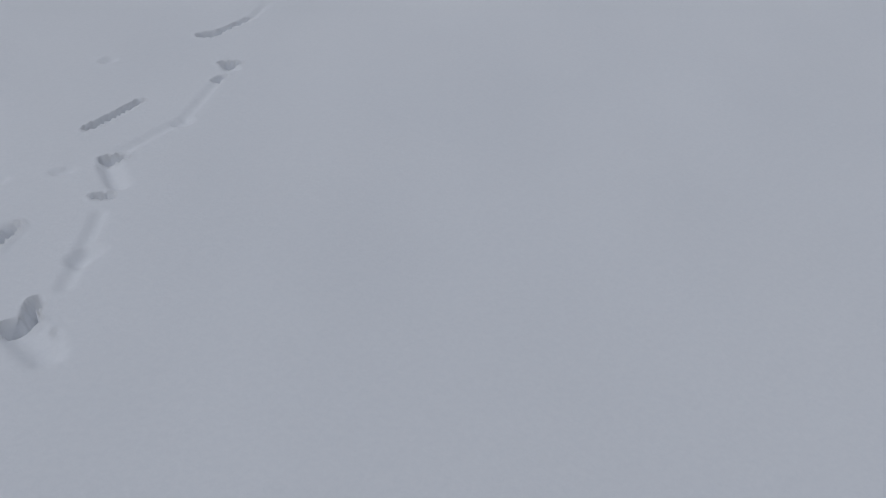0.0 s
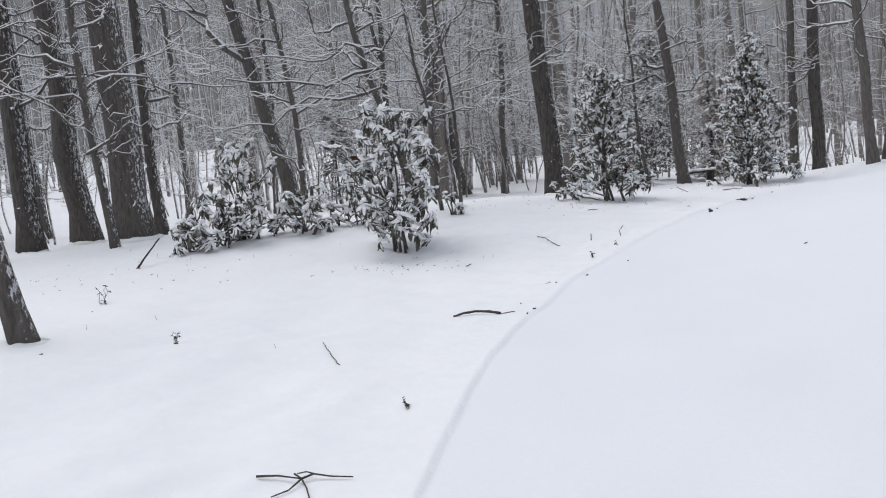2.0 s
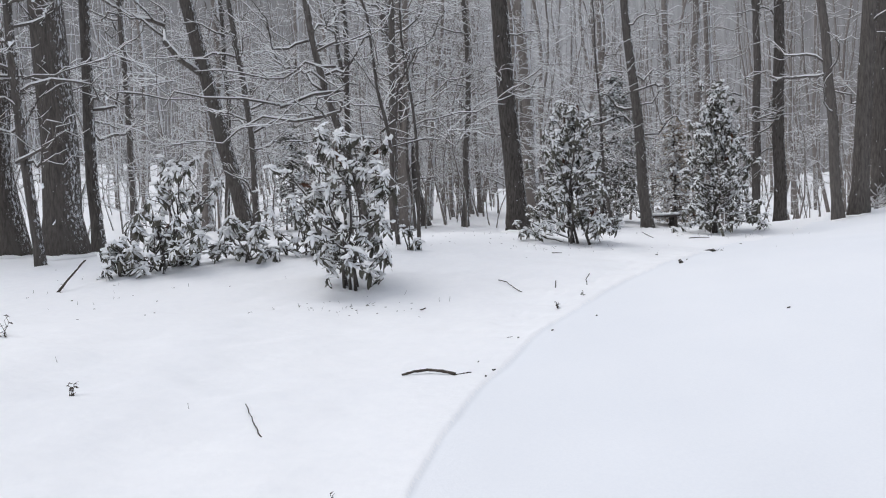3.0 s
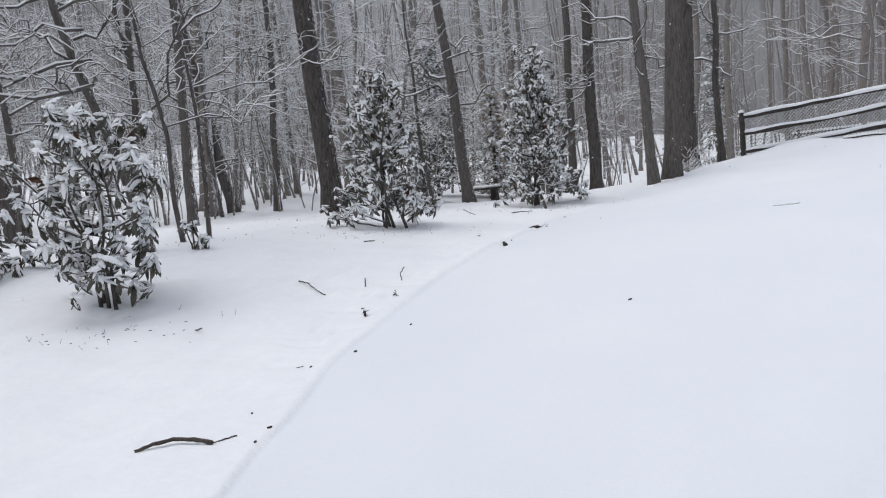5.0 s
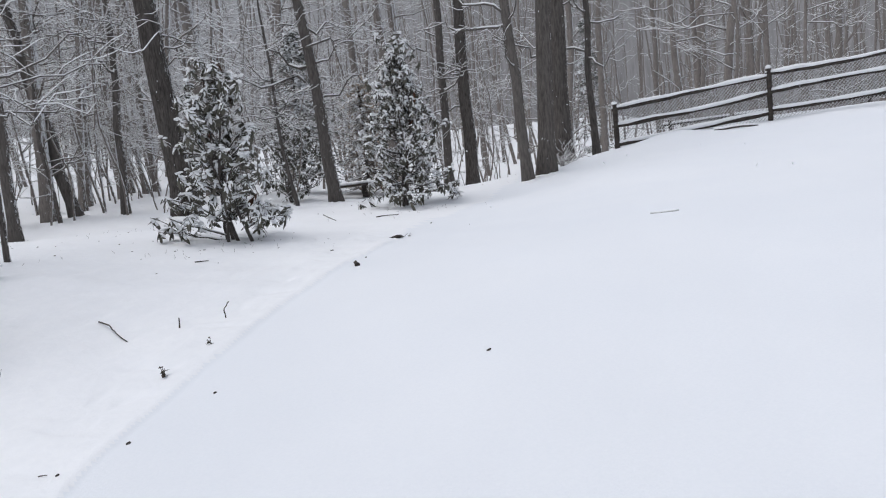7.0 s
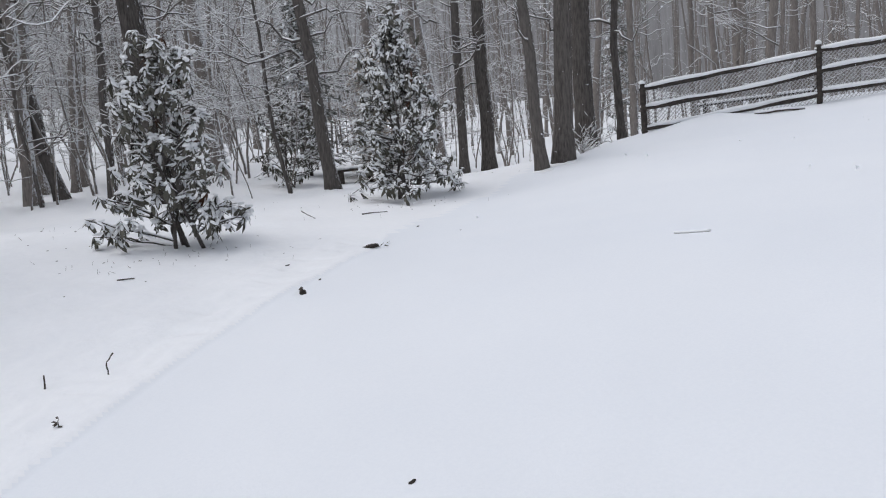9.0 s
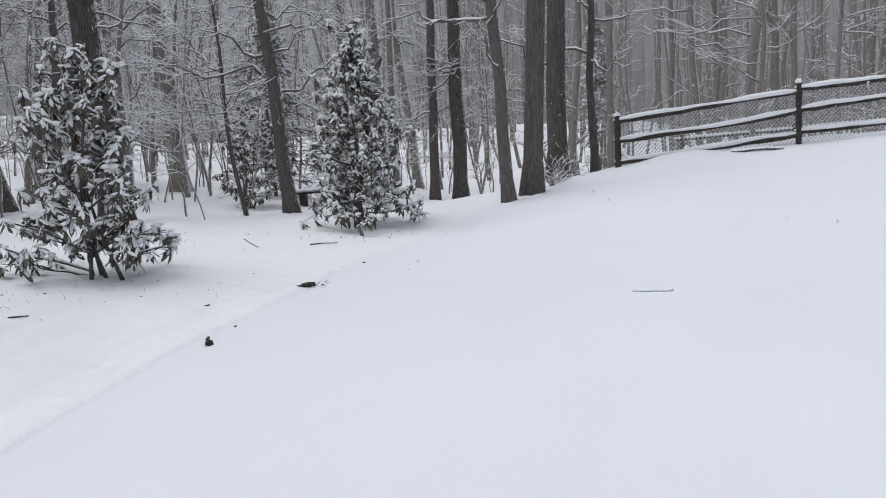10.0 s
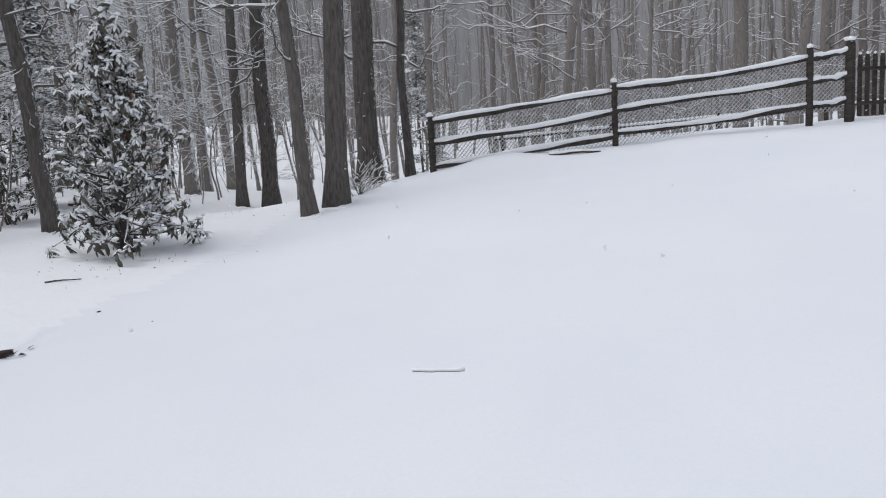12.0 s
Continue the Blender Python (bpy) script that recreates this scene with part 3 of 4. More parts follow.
def leaf_load(length, width, curl, thick):
    """The snow lying on such a leaf: a rounded pad that follows its curl."""
    s = Soup()
    v, rows = [], ((0.04, 0.35, 0.5), (0.24, 0.85, 0.9), (0.5, 1.08, 1.0), (0.76, 0.82, 0.8), (0.95, 0.30, 0.4))
    for t, w, k in rows:
        z = -curl * length * t * t
        v += [(t * length, -w * width / 2, z - 0.06 * width), (t * length, -w * width * 0.22, z + thick * k), (t * length, w * width * 0.22, z + thick * k), (t * length, w * width / 2, z - 0.06 * width)]
    f = [(0, 1, 2, 3), (16, 19, 18, 17)]
    for i in range(len(rows) - 1):
        f += [(4 * i + j, 4 * i + 4 + j, 4 * i + 5 + j, 4 * i + 1 + j) for j in range(3)]
    s.add(v, f)
    return np.concatenate(s.v), s.f


LEAF_SIZES = ((0.135, 0.048, 0.25), (0.115, 0.043, 0.12), (0.15, 0.050, 0.4))
LEAVES = [leaf_mesh("leaf", *k, RHODO) for k in LEAF_SIZES]
LOADS = [leaf_load(*k, t) for k, t in zip(LEAF_SIZES, (0.020, 0.016, 0.022))]
DRY_LEAVES = [leaf_mesh("browned_leaf", *k, RHODO_DRY) for k in ((0.125, 0.034, 0.35), (0.11, 0.03, 0.2))]


def profile(*stops):
    """Half width over height, from pairs of height and width, both as shares."""
    ts, ws = [k[0] for k in stops], [k[1] for k in stops]
    return lambda t: float(np.interp(t, ts, ws))


def rhododendron(x, y, height, width, label, seed, whorls, singles, stems, boughs, shape, low=0.08, dry=0.03, caps=0.6, bunch=0.11, leaf=0.85, group="snow-laden rhododendrons"):
    """A broad-leaved evergreen: bare forked stems, boughs that end in bunches of leaf whorls, and snow lying on leaves and whorls."""
    rng = np.random.RandomState(seed)
    ob = base("rhododendron", x, y, label, "shrub", group)
    wood, snow, rest = Soup(), Soup(), Soup()
    mains = []
    for k in range(stems):
        a = k * 6.28 / stems + rng.uniform(-0.4, 0.4)
        top = height * (rng.uniform(0.60, 0.90) if k else 0.97)
        out = width / 2 * shape(top / height) * rng.uniform(0.25, 0.7) * (0.15 if not k else 1)
        p = curve_path((rng.normal(0, width * 0.05), rng.normal(0, width * 0.05), -0.05), (math.cos(a) * out, math.sin(a) * out, top), 0.06, rng, 9)
        stem = Soup()
        stem.tube(p, np.linspace(0.013 + 0.005 * height, 0.006, 9), 6)
        part("stem", stem, BARK, ob)
        mains.append(p)
    # boughs reach out to the outline, each from its nearest stem
    ends = []
    for k in range(boughs):
        t = low + (1.0 - low) * (k + rng.uniform(0, 1)) / boughs
        a = k * 2.399 + rng.uniform(-0.5, 0.5)
        out = width / 2 * shape(t) * rng.uniform(0.45, 1.0)
        if t > 0.9:
            out *= 0.6
        tip = np.array((math.cos(a) * out, math.sin(a) * out, t * height - 0.04))
        main = min(mains, key=lambda m: float(np.min(np.linalg.norm((m - tip) * (1, 1, 0.6), axis=1))))
        j = max(int(np.argmin(np.abs(main[:, 2] - (tip[2] - 0.12 - 0.35 * out)))), 1)
        p = curve_path(main[j], tip, 0.07, rng, 6)
        wood.tube(p, np.linspace(0.011, 0.006, 6), 5)
        snow_on(snow, p, np.linspace(0.011, 0.006, 6), 0.007)
        ends.append((p, a))
    count = 0
    for k in range(whorls):
        p, a0 = ends[k % boughs]
        if k < boughs:
            tip = p[-1]
        else:
            tip = p[rng.randint(3, 6)] + rng.normal(0, bunch, 3) * (1, 1, 0.75)
            tip[2] = max(tip[2], 0.10)
            tw = curve_path(p[rng.randint(2, 5)], tip, 0.06, rng, 4)
            wood.tube(tw, np.linspace(0.006, 0.0035, 4), 4)
        a = math.atan2(tip[1], tip[0]) + rng.uniform(-0.6, 0.6)
        tilt = abs(rng.normal(0.45, 0.4))
        browned = rng.uniform() < dry
        cover = caps * rng.uniform(0.6, 1.35)
        n = rng.randint(8, 13)
        droop = rng.uniform(0.15, 0.95)
        turn = Matrix.Translation(tip) @ Matrix.Rotation(tilt, 4, (-math.sin(a), math.cos(a), 0))
        for i in range(n):
            yaw = i * 2.399 + rng.uniform(-0.6, 0.6)
            fall = droop + rng.uniform(-0.45, 0.75) + (0.4 if browned else 0)
            m = turn @ Matrix.Translation((0, 0, rng.uniform(-0.075, 0.02) * leaf)) @ Euler((rng.uniform(-0.45, 0.45), fall, yaw), "XYZ").to_matrix().to_4x4() @ Matrix.Scale(rng.uniform(0.65, 1.35) * leaf, 4)
            pick = rng.randint(0, 2 if browned else 3)
            soup, me = (DRY_LEAVES if browned else LEAVES)[pick]
            r3, off = np.array(m.to_3x3()).T, np.array(m.translation)
            if count < singles or browned:
                lf = new("leaf", me)
                lf.parent, lf.matrix_basis = ob, m
                count += 1
            else:
                rest.add(np.concatenate(soup.v) @ r3 + off, soup.f)
            if not browned and fall < 1.05 and rng.uniform() < cover:
                v, f = LOADS[pick]
                snow.add((v * (rng.uniform(0.55, 1.0), rng.uniform(0.5, 0.95), rng.uniform(0.7, 1.3))) @ r3 + off + (0, 0, 0.006), f)
        if not browned and rng.uniform() < cover:
            for _ in range(rng.randint(1, 4)):
                snow.blob(tip + rng.normal(0, 0.028, 3) * (1, 1, 0.3) + (0, 0, 0.022), (rng.uniform(0.03, 0.055) * leaf, rng.uniform(0.025, 0.05) * leaf, rng.uniform(0.016, 0.030) * leaf), rng)
    tagged(part("branchwork", wood, BARK, ob), kind="stuff")
    if rest.n:
        tagged(part("foliage", rest, RHODO, ob), kind="stuff")
    tagged(part("snow_cover", snow, SNOW_LOAD, ob, "clumps of snow on the leaf whorls"), kind="stuff")
    return ob


rhododendron(0.25, 10.35, 1.86, 1.42, "round open rhododendron with leaves drooping under heavy snow", 21, 120, 230, 5, 26,
             profile((0, 0.25), (0.12, 0.45), (0.33, 0.92), (0.7, 1.0), (1, 0.66)), low=0.21, caps=0.85, leaf=0.90)
rhododendron(3.96, 13.40, 2.20, 1.72, "tall open rhododendron, leaves drooping under snow", 22, 265, 230, 5, 42,
             profile((0, 0.6), (0.1, 0.9), (0.25, 1.0), (0.5, 0.70), (0.8, 0.44), (1, 0.20)), low=0.10, caps=0.58, leaf=0.80)
rhododendron(7.93, 16.05, 2.90, 2.0, "tall cone-shaped rhododendron dusted with snow", 23, 420, 230, 5, 62,
             profile((0, 0.75), (0.08, 1.0), (0.3, 0.86), (0.6, 0.58), (1, 0.14)), low=0.05, caps=0.58, bunch=0.13, leaf=0.80)
rhododendron(8.15, 22.6, 2.25, 2.0, "dark rhododendron almost free of snow, standing among the trunks", 30, 190, 60, 5, 34,
             profile((0, 0.7), (0.25, 1.0), (0.6, 0.85), (1, 0.35)), low=0.16, caps=0.25, dry=0.0, bunch=0.15, group="")
EVEN = profile((0, 0.8), (0.4, 1.0), (1, 0.5))
rhododendron(-2.45, 11.5, 0.5, 0.6, "low rhododendron half buried in snow", 24, 18, 40, 3, 6, EVEN, low=0.25, caps=0.8)
rhododendron(-1.75, 12.0, 1.45, 1.6, "leggy rhododendron with bare arching stems and snowy leaves", 25, 58, 120, 5, 13,
             profile((0, 0.9), (0.3, 1.0), (0.6, 0.6), (1, 0.5)), low=0.15, caps=0.65)
rhododendron(-2.1, 11.7, 0.75, 1.35, "spreading rhododendron weighed down by snow", 29, 38, 90, 4, 10, EVEN, low=0.2, caps=0.75)
rhododendron(-0.95, 11.9, 0.70, 1.2, "spreading low rhododendron under snow", 26, 34, 80, 4, 9, EVEN, low=0.2, caps=0.75)
rhododendron(-0.25, 12.1, 0.55, 0.9, "small rhododendron under snow", 27, 22, 60, 3, 7, EVEN, low=0.2, caps=0.8)
rhododendron(1.22, 12.35, 0.38, 0.28, "tiny rhododendron seedling in snow", 28, 6, 40, 2, 2, EVEN, low=0.4, caps=0.6, bunch=0.05)


def evergreen(x, y, height, width, label, mat, seed, sprays, size):
    """A dense young evergreen: a trunk, tiers of boughs and flat sprays of foliage."""
    rng = np.random.RandomState(seed)
    ob = base("evergreen_tree", x, y, label, "tree", "")
    wood, leaves, snow = Soup(), Soup(), Soup()
    wood.tube(curve_path((0, 0, -0.05), (0, 0, height * 0.95), 0.01, rng, 8), np.linspace(0.05, 0.008, 8), 7)
    for k in range(sprays):
        t = rng.uniform(0.06, 1) ** 0.9
        a = rng.uniform(0, 6.28)
        out = width / 2 * (1.02 - 0.85 * t ** 1.7) * rng.uniform(0.35, 1.05)
        tip = np.array((math.cos(a) * out, math.sin(a) * out, t * height - 0.18 * out))
        pts = curve_path((0, 0, t * height), tip, 0.04, rng, 4)
        wood.tube(pts, np.linspace(0.008, 0.003, 4), 3)
        for j in range(7):
            c = pts[1] + (tip - pts[1]) * rng.uniform(0.1, 1.1) + rng.normal(0, size * 0.45, 3) * (1, 1, 0.5)
            b = a + rng.uniform(-1.1, 1.1)
            w = np.array((math.cos(b), math.sin(b), rng.uniform(-0.6, 0.15))) * size * rng.uniform(0.7, 1.4)
            s = np.cross(w, (0, 0, 1)) * 0.32
            leaves.add([c - w * 0.5, c - s * 0.7, c + w * 0.55 + (0, 0, -0.15 * size), c + s * 0.7 + (0, 0, 0.05 * size)], [(0, 1, 2, 3)])
            if rng.uniform() < 0.35:
                snow.blob(c + (0, 0, 0.015), (size * 0.30, size * 0.22, 0.014), rng)
    part("trunk", wood, BARK_SMOOTH, ob)
    tagged(part("foliage", leaves, mat, ob), kind="stuff")
    tagged(part("snow_load", snow, SNOW_LOAD, ob, "snow on the boughs"), kind="stuff")
    return ob


evergreen(9.5, 25.2, 4.6, 3.6, "feathery evergreen white with snow", FROSTED, 32, 300, 0.16)
evergreen(10.85, 23.9, 3.3, 2.2, "young beech holding dry tan leaves under snow", BEECH, 33, 430, 0.13)
evergreen(-0.6, 28.0, 3.4, 2.6, "distant evergreen dusted with snow", FROSTED, 34, 150, 0.20)
evergreen(21.5, 26.5, 6.0, 2.2, "slender evergreen dusted with snow", FROSTED, 35, 160, 0.18)


def brush(x, y, height, width, label, seed, count):
    """A small leafless bush of thin twigs lined with snow."""
    rng = np.random.RandomState(seed)
    ob = base("twiggy_bush", x, y, label, "bush", "twiggy bushes")
    wood, snow = Soup(), Soup()
    for _ in range(count):
        a = rng.uniform(0, 6.28)
        way = np.array((math.cos(a) * rng.uniform(0.2, 1) * width, math.sin(a) * rng.uniform(0.2, 1) * width, height * rng.uniform(0.5, 1)))
        ln = np.linalg.norm(way)
        limb(wood, snow, (rng.normal(0, 0.03), rng.normal(0, 0.03), -0.02), way / ln, ln, 0.006, rng, 1, 4, 0.12, 0.0095)
    tagged(part("branchwork", wood, TWIG, ob), kind="stuff")
    tagged(part("twig_snow", snow, SNOW_LOAD, ob, "snow lining the twigs"), kind="stuff")


brush(11.85, 16.55, 0.75, 0.55, "snow-lined twiggy bush at the foot of a tree", 41, 17)
brush(12.35, 16.9, 0.35, 0.7, "low bush of thin snow-lined twigs", 42, 7)


# ---- split-rail fence with wire ----
def fence_post(x, y, z0, z1, r, label, seed):
    rng = np.random.RandomState(seed)
    ob = base("fence_post", x, y, label, "fence post", "fence posts", z=z0)
    body, cap = Soup(), Soup()
    h = z1 - z0
    ring = r * (1 + rng.uniform(-0.10, 0.10, 8))
    body.tube([(0, 0, -0.35), (0, 0, h * 0.5), (0.004, 0, h * 0.92), (0.004, 0, h - 0.03)], np.stack([ring, ring * 0.98, ring * 0.95, ring * 0.75]), 8)
    for _ in range(4):
        cap.blob((rng.normal(0, r * 0.2), rng.normal(0, r * 0.2), h - 0.01), (r * 0.85, r * 0.85, 0.045), rng)
    part("shaft", body, RAIL, ob, smooth=False)
    part("snow_cap", cap, SNOW_LOAD, ob, "cap of snow")
    return ob


P1, P2, P3, P4 = (13.46, 16.59), (15.81, 14.47), (18.27, 12.25), (18.77, 11.80)
TOPS = (2.07, 2.46, 2.80, 2.80)
BASES = (0.95, 1.30, 1.49, 1.53)
fence_post(*P1, BASES[0], TOPS[0], 0.060, "dark weathered fence post capped with snow", 51)
fence_post(*P2, BASES[1], TOPS[1], 0.055, "dark weathered fence post capped with snow", 52)
fence_post(*P3, BASES[2], TOPS[2] + 0.02, 0.062, "dark weathered fence post capped with snow", 53)
fence_post(*P4, BASES[3], TOPS[3] + 0.10, 0.085, "thick dark gate post capped with snow", 54)


def fence_bay(a, b, za, zb, drops, seed):
    """Three split rails between two posts, with snow on them and wire netting behind."""
    rng = np.random.RandomState(seed)
    ob = tagged(new("fence_bay"), "weathered split rails with snow on top and wire netting", "fence", "fence bays")
    ob.location = (*a, 0)
    dx, dy = b[0] - a[0], b[1] - a[1]
    ln = math.hypot(dx, dy)
    for k, (da, db) in enumerate(drops):
        s = np.linspace(-0.02, 1.02, 12)
        sag = np.sin(s * math.pi) * rng.uniform(-0.05, 0.01) + rng.normal(0, 0.006, 12)
        z = za - da + (zb - db - za + da) * s + sag
        pts = np.stack([dx * s, dy * s, z], -1)
        thick = 0.037 + 0.008 * np.sin(s * 7 + k) + rng.normal(0, 0.003, 12)
        thick[[0, -1]] = 0.026
        ring = thick[:, None] * np.array((0.8, 1.05, 0.85, 1.0, 0.9, 1.1))[None]
        rail, load = Soup(), Soup()
        rail.tube(pts, ring, 6)
        r = 0.044 + rng.normal(0, 0.004, 12) + 0.008 * np.sin(s * 9 + k)
        r[[0, -1]] = 0.02
        load.tube(pts + np.stack([0 * s, 0 * s, thick * 0.75 + 0.026], -1), r, 6)
        rl = part("rail", rail, RAIL, ob, smooth=False)
        part("rail_snow", load, SNOW_LOAD, rl, "ridge of snow on the rail")
    net = Soup()
    top, low, pitch = 0.16, 1.12, 0.075
    nx_, ny_ = -dy / ln * 0.055, dx / ln * 0.055
    span = top - low
    count = int((ln + 1.0) / pitch)
    for way in (1, -1):
        for k in range(-int(1.0 / pitch), count):
            u0, u1 = k * pitch, k * pitch + 0.96
            v0, v1 = (low, top) if way > 0 else (top, low)
            lo, hi = max(u0, 0.0), min(u1, ln)
            if hi - lo < 0.03:
                continue
            q = []
            for uu in (lo, hi):
                v = v0 + (v1 - v0) * (uu - u0) / 0.96
                q.append((dx * uu / ln + nx_, dy * uu / ln + ny_, za + (zb - za) * uu / ln - v))
            net.tube(q, [0.0085 if way > 0 else 0.005] * 2, 3, False)
    part("wire_netting", net, FROSTED_WIRE, ob, "frosted diamond wire netting")
    return ob


fence_bay(P1, P2, TOPS[0], TOPS[1], ((0.14, 0.20), (0.50, 0.55), (0.92, 0.96)), 61)
fence_bay(P2, P3, TOPS[1], TOPS[2], ((0.16, 0.20), (0.52, 0.58), (0.92, 0.98)), 62)
fence_bay(P3, P4, TOPS[2], TOPS[3] + 0.02, ((0.20, 0.14), (0.58, 0.54), (0.98, 0.94)), 63)

gate = base("picket_gate", 18.86, 11.72, "dark wooden picket gate with snow on its tips", "gate", z=1.56)
gdx, gdy = 0.743, -0.669
for i in range(9):
    pk, cp = Soup(), Soup()
    u = 0.05 + i * 0.125
    m = Matrix.Rotation(math.atan2(gdy, gdx), 4, "Z")
    pk.block((gdx * u, gdy * u, 0.52), (0.075, 0.02, 0.98), m)
    pk.block((gdx * u, gdy * u, 1.04), (0.075, 0.02, 0.06), m, 0.6)
    cp.blob((gdx * u, gdy * u, 1.08), (0.035, 0.03, 0.03), np.random.RandomState(i))
    pr = part("picket", pk, RAIL, gate, smooth=False)
    part("snow_tip", cp, SNOW_LOAD, pr, "snow on the tip")
for z in (0.25, 0.82):
    br = Soup()
    br.block((gdx * 0.55 - 0.03, gdy * 0.55 - 0.03, z), (1.12, 0.03, 0.07), Matrix.Rotation(math.atan2(gdy, gdx), 4, "Z"))
    part("crossbar", br, RAIL, gate, smooth=False)

# the low fence farther back, its wire white with snow
far_fence = tagged(new("back_fence"), "low wire fence behind, its top strand thick with snow", "fence")
far_fence.location = (18.0, 19.6, 0)
FA, FB = np.array((0.0, 0.0, 1.42)), np.array((6.8, -6.2, 1.75))
fr, fs = Soup(), Soup()
s = np.linspace(0, 1, 20)[:, None]
fr.tube(FA + (FB - FA) * s, [0.03] * 20, 5)
fs.tube(FA + (FB - FA) * s + (0, 0, 0.045), 0.03 + 0.012 * np.abs(np.sin(np.arange(20) * 2.1)), 5)
part("rail", fr, RAIL, far_fence)
part("rail_snow", fs, SNOW_LOAD, far_fence, "snow on the rail")
for k in (0.02, 0.30, 0.575, 0.85):
    p = FA + (FB - FA) * k
    st = Soup()
    st.tube([(p[0], p[1], -0.6), (p[0], p[1], p[2] + 0.12)], [0.05, 0.045], 7)
    part("post", st, RAIL, far_fence)

# a crooked dark sapling in the open
sapling = base("sapling", -4.79, 10.55, "thin crooked dark sapling with one snow-lined twig", "sapling")
sp_w, sp_b, sp_s = Soup(), Soup(), Soup()
sp_w.tube([(0, 0, -0.05), (-0.01, 0, 0.10), (-0.07, 0, 0.42), (-0.06, 0.02, 0.55), (-0.12, 0, 0.82), (-0.17, 0, 1.0), (-0.18, 0.01, 1.2), (-0.14, 0, 1.9), (-0.20, 0, 2.8), (-0.12, 0, 3.6)],
          [0.024, 0.021, 0.020, 0.021, 0.018, 0.018, 0.016, 0.014, 0.011, 0.006], 7)
twig_line = [(-0.17, 0, 1.0), (-0.10, -0.02, 1.10), (0.05, -0.04, 1.13), (0.25, -0.03, 1.12), (0.42, -0.02, 1.15)]
sp_b.tube(twig_line, [0.012, 0.010, 0.009, 0.007, 0.004], 5)
snow_on(sp_s, twig_line, [0.012, 0.010, 0.009, 0.007, 0.004], 0.012)
part("trunk", sp_w, BARK, sapling)
sp_t = part("branch", sp_b, BARK, sapling)
part("branch_snow", sp_s, SNOW_LOAD, sp_t, "white snow lying along the branch")

brush(-5.9, 12.2, 0.30, 0.75, "low bush of thin snow-lined twigs", 43, 9)
brush(-5.5, 10.9, 0.14, 0.50, "low bush of thin snow-lined twigs", 44, 6)


# ---- bench at the wood's edge ----
bench = base("bench", 9.85, 22.9, "low dark wooden bench under a thick layer of snow", "bench", z=0.33)
for k in range(3):
    sl = Soup()
    sl.block((0, -0.13 + k * 0.13, 0.42), (1.15, 0.11, 0.05))
    part("slat", sl, RAIL, bench, smooth=False)
for sx in (-0.42, 0.42):
    lg = Soup()
    lg.block((sx, 0, 0.18), (0.09, 0.34, 0.44))
    part("leg", lg, RAIL, bench, smooth=False)
bs = Soup()
for k in range(16):
    bs.blob((-0.52 + k * 0.07, random.uniform(-0.03, 0.03), 0.475), (0.085, 0.18, 0.05), np.random.RandomState(k))
part("snow_cover", bs, SNOW_LOAD, bench, "layer of snow on the seat")


# the high-backed bench far back among the trunks
seat = base("garden_bench", -12.4, 27.2, "dark wooden garden bench with a snow-topped back", "bench")
for name, centre, size in (("backrest_rail", (0, 0.2, 1.02), (1.7, 0.06, 0.10)), ("backrest_rail", (0, 0.2, 0.62), (1.7, 0.05, 0.10)), ("seat", (0, -0.05, 0.44), (1.7, 0.5, 0.06)),
                           ("leg", (-0.8, 0.2, 0.5), (0.08, 0.08, 1.0)), ("leg", (0.8, 0.2, 0.5), (0.08, 0.08, 1.0)), ("leg", (-0.8, -0.25, 0.2), (0.08, 0.08, 0.42)), ("leg", (0.8, -0.25, 0.2), (0.08, 0.08, 0.42)),
                           *(("slat", (-0.65 + 0.163 * k, 0.2, 0.82), (0.09, 0.03, 0.32)) for k in range(9))):
    piece = Soup()
    piece.block(centre, size)
    part(name, piece, RAIL, seat, smooth=False)
seat_snow = Soup()
for k in range(20):
    seat_snow.blob((-0.83 + k * 0.087, 0.2, 1.08), (0.07, 0.05, 0.04), np.random.RandomState(k))
    seat_snow.blob((-0.83 + k * 0.087, -0.05, 0.48), (0.09, 0.24, 0.06), np.random.RandomState(k + 40))
part("snow_cover", seat_snow, SNOW_LOAD, seat, "layer of snow on seat and back")


# ---- sticks, weeds and litter on the snow ----
def twig(name, pts, r0, r1, label, seed, category="stick", snowy=False, lift=0.0, mat=TWIG, group="fallen sticks"):
    """A stick on the snow; pts are x, y and the height over the snow."""
    rng = np.random.RandomState(seed)
    x0, y0 = pts[0][0], pts[0][1]
    ob = base(name, x0, y0, label, category, group)
    z0 = ob.location[2]
    dense = []
    for a, b in zip(pts[:-1], pts[1:]):
        for k in np.linspace(0, 1, 5)[:-1]:
            dense.append([a[i] + (b[i] - a[i]) * k for i in range(3)])
    dense.append(list(pts[-1]))
    q = np.array([(x - x0 + rng.normal(0, 0.003), y - y0 + rng.normal(0, 0.003), surface_z(x, y) - z0 + h + lift) for x, y, h in dense])
    w = Soup()
    rr = np.linspace(r0, r1, len(q)) * (1 + rng.uniform(-0.12, 0.12, len(q)))
    w.tube(q, rr, 6)
    part("wood", w, mat, ob)
    if snowy:
        sn = Soup()
        sn.tube(q + (0, 0, max(r0 * 0.9, 0.009)), np.maximum(rr * 1.1, 0.008), 6)
        part("snow", sn, SNOW_LOAD, ob, "snow on top")
    return ob


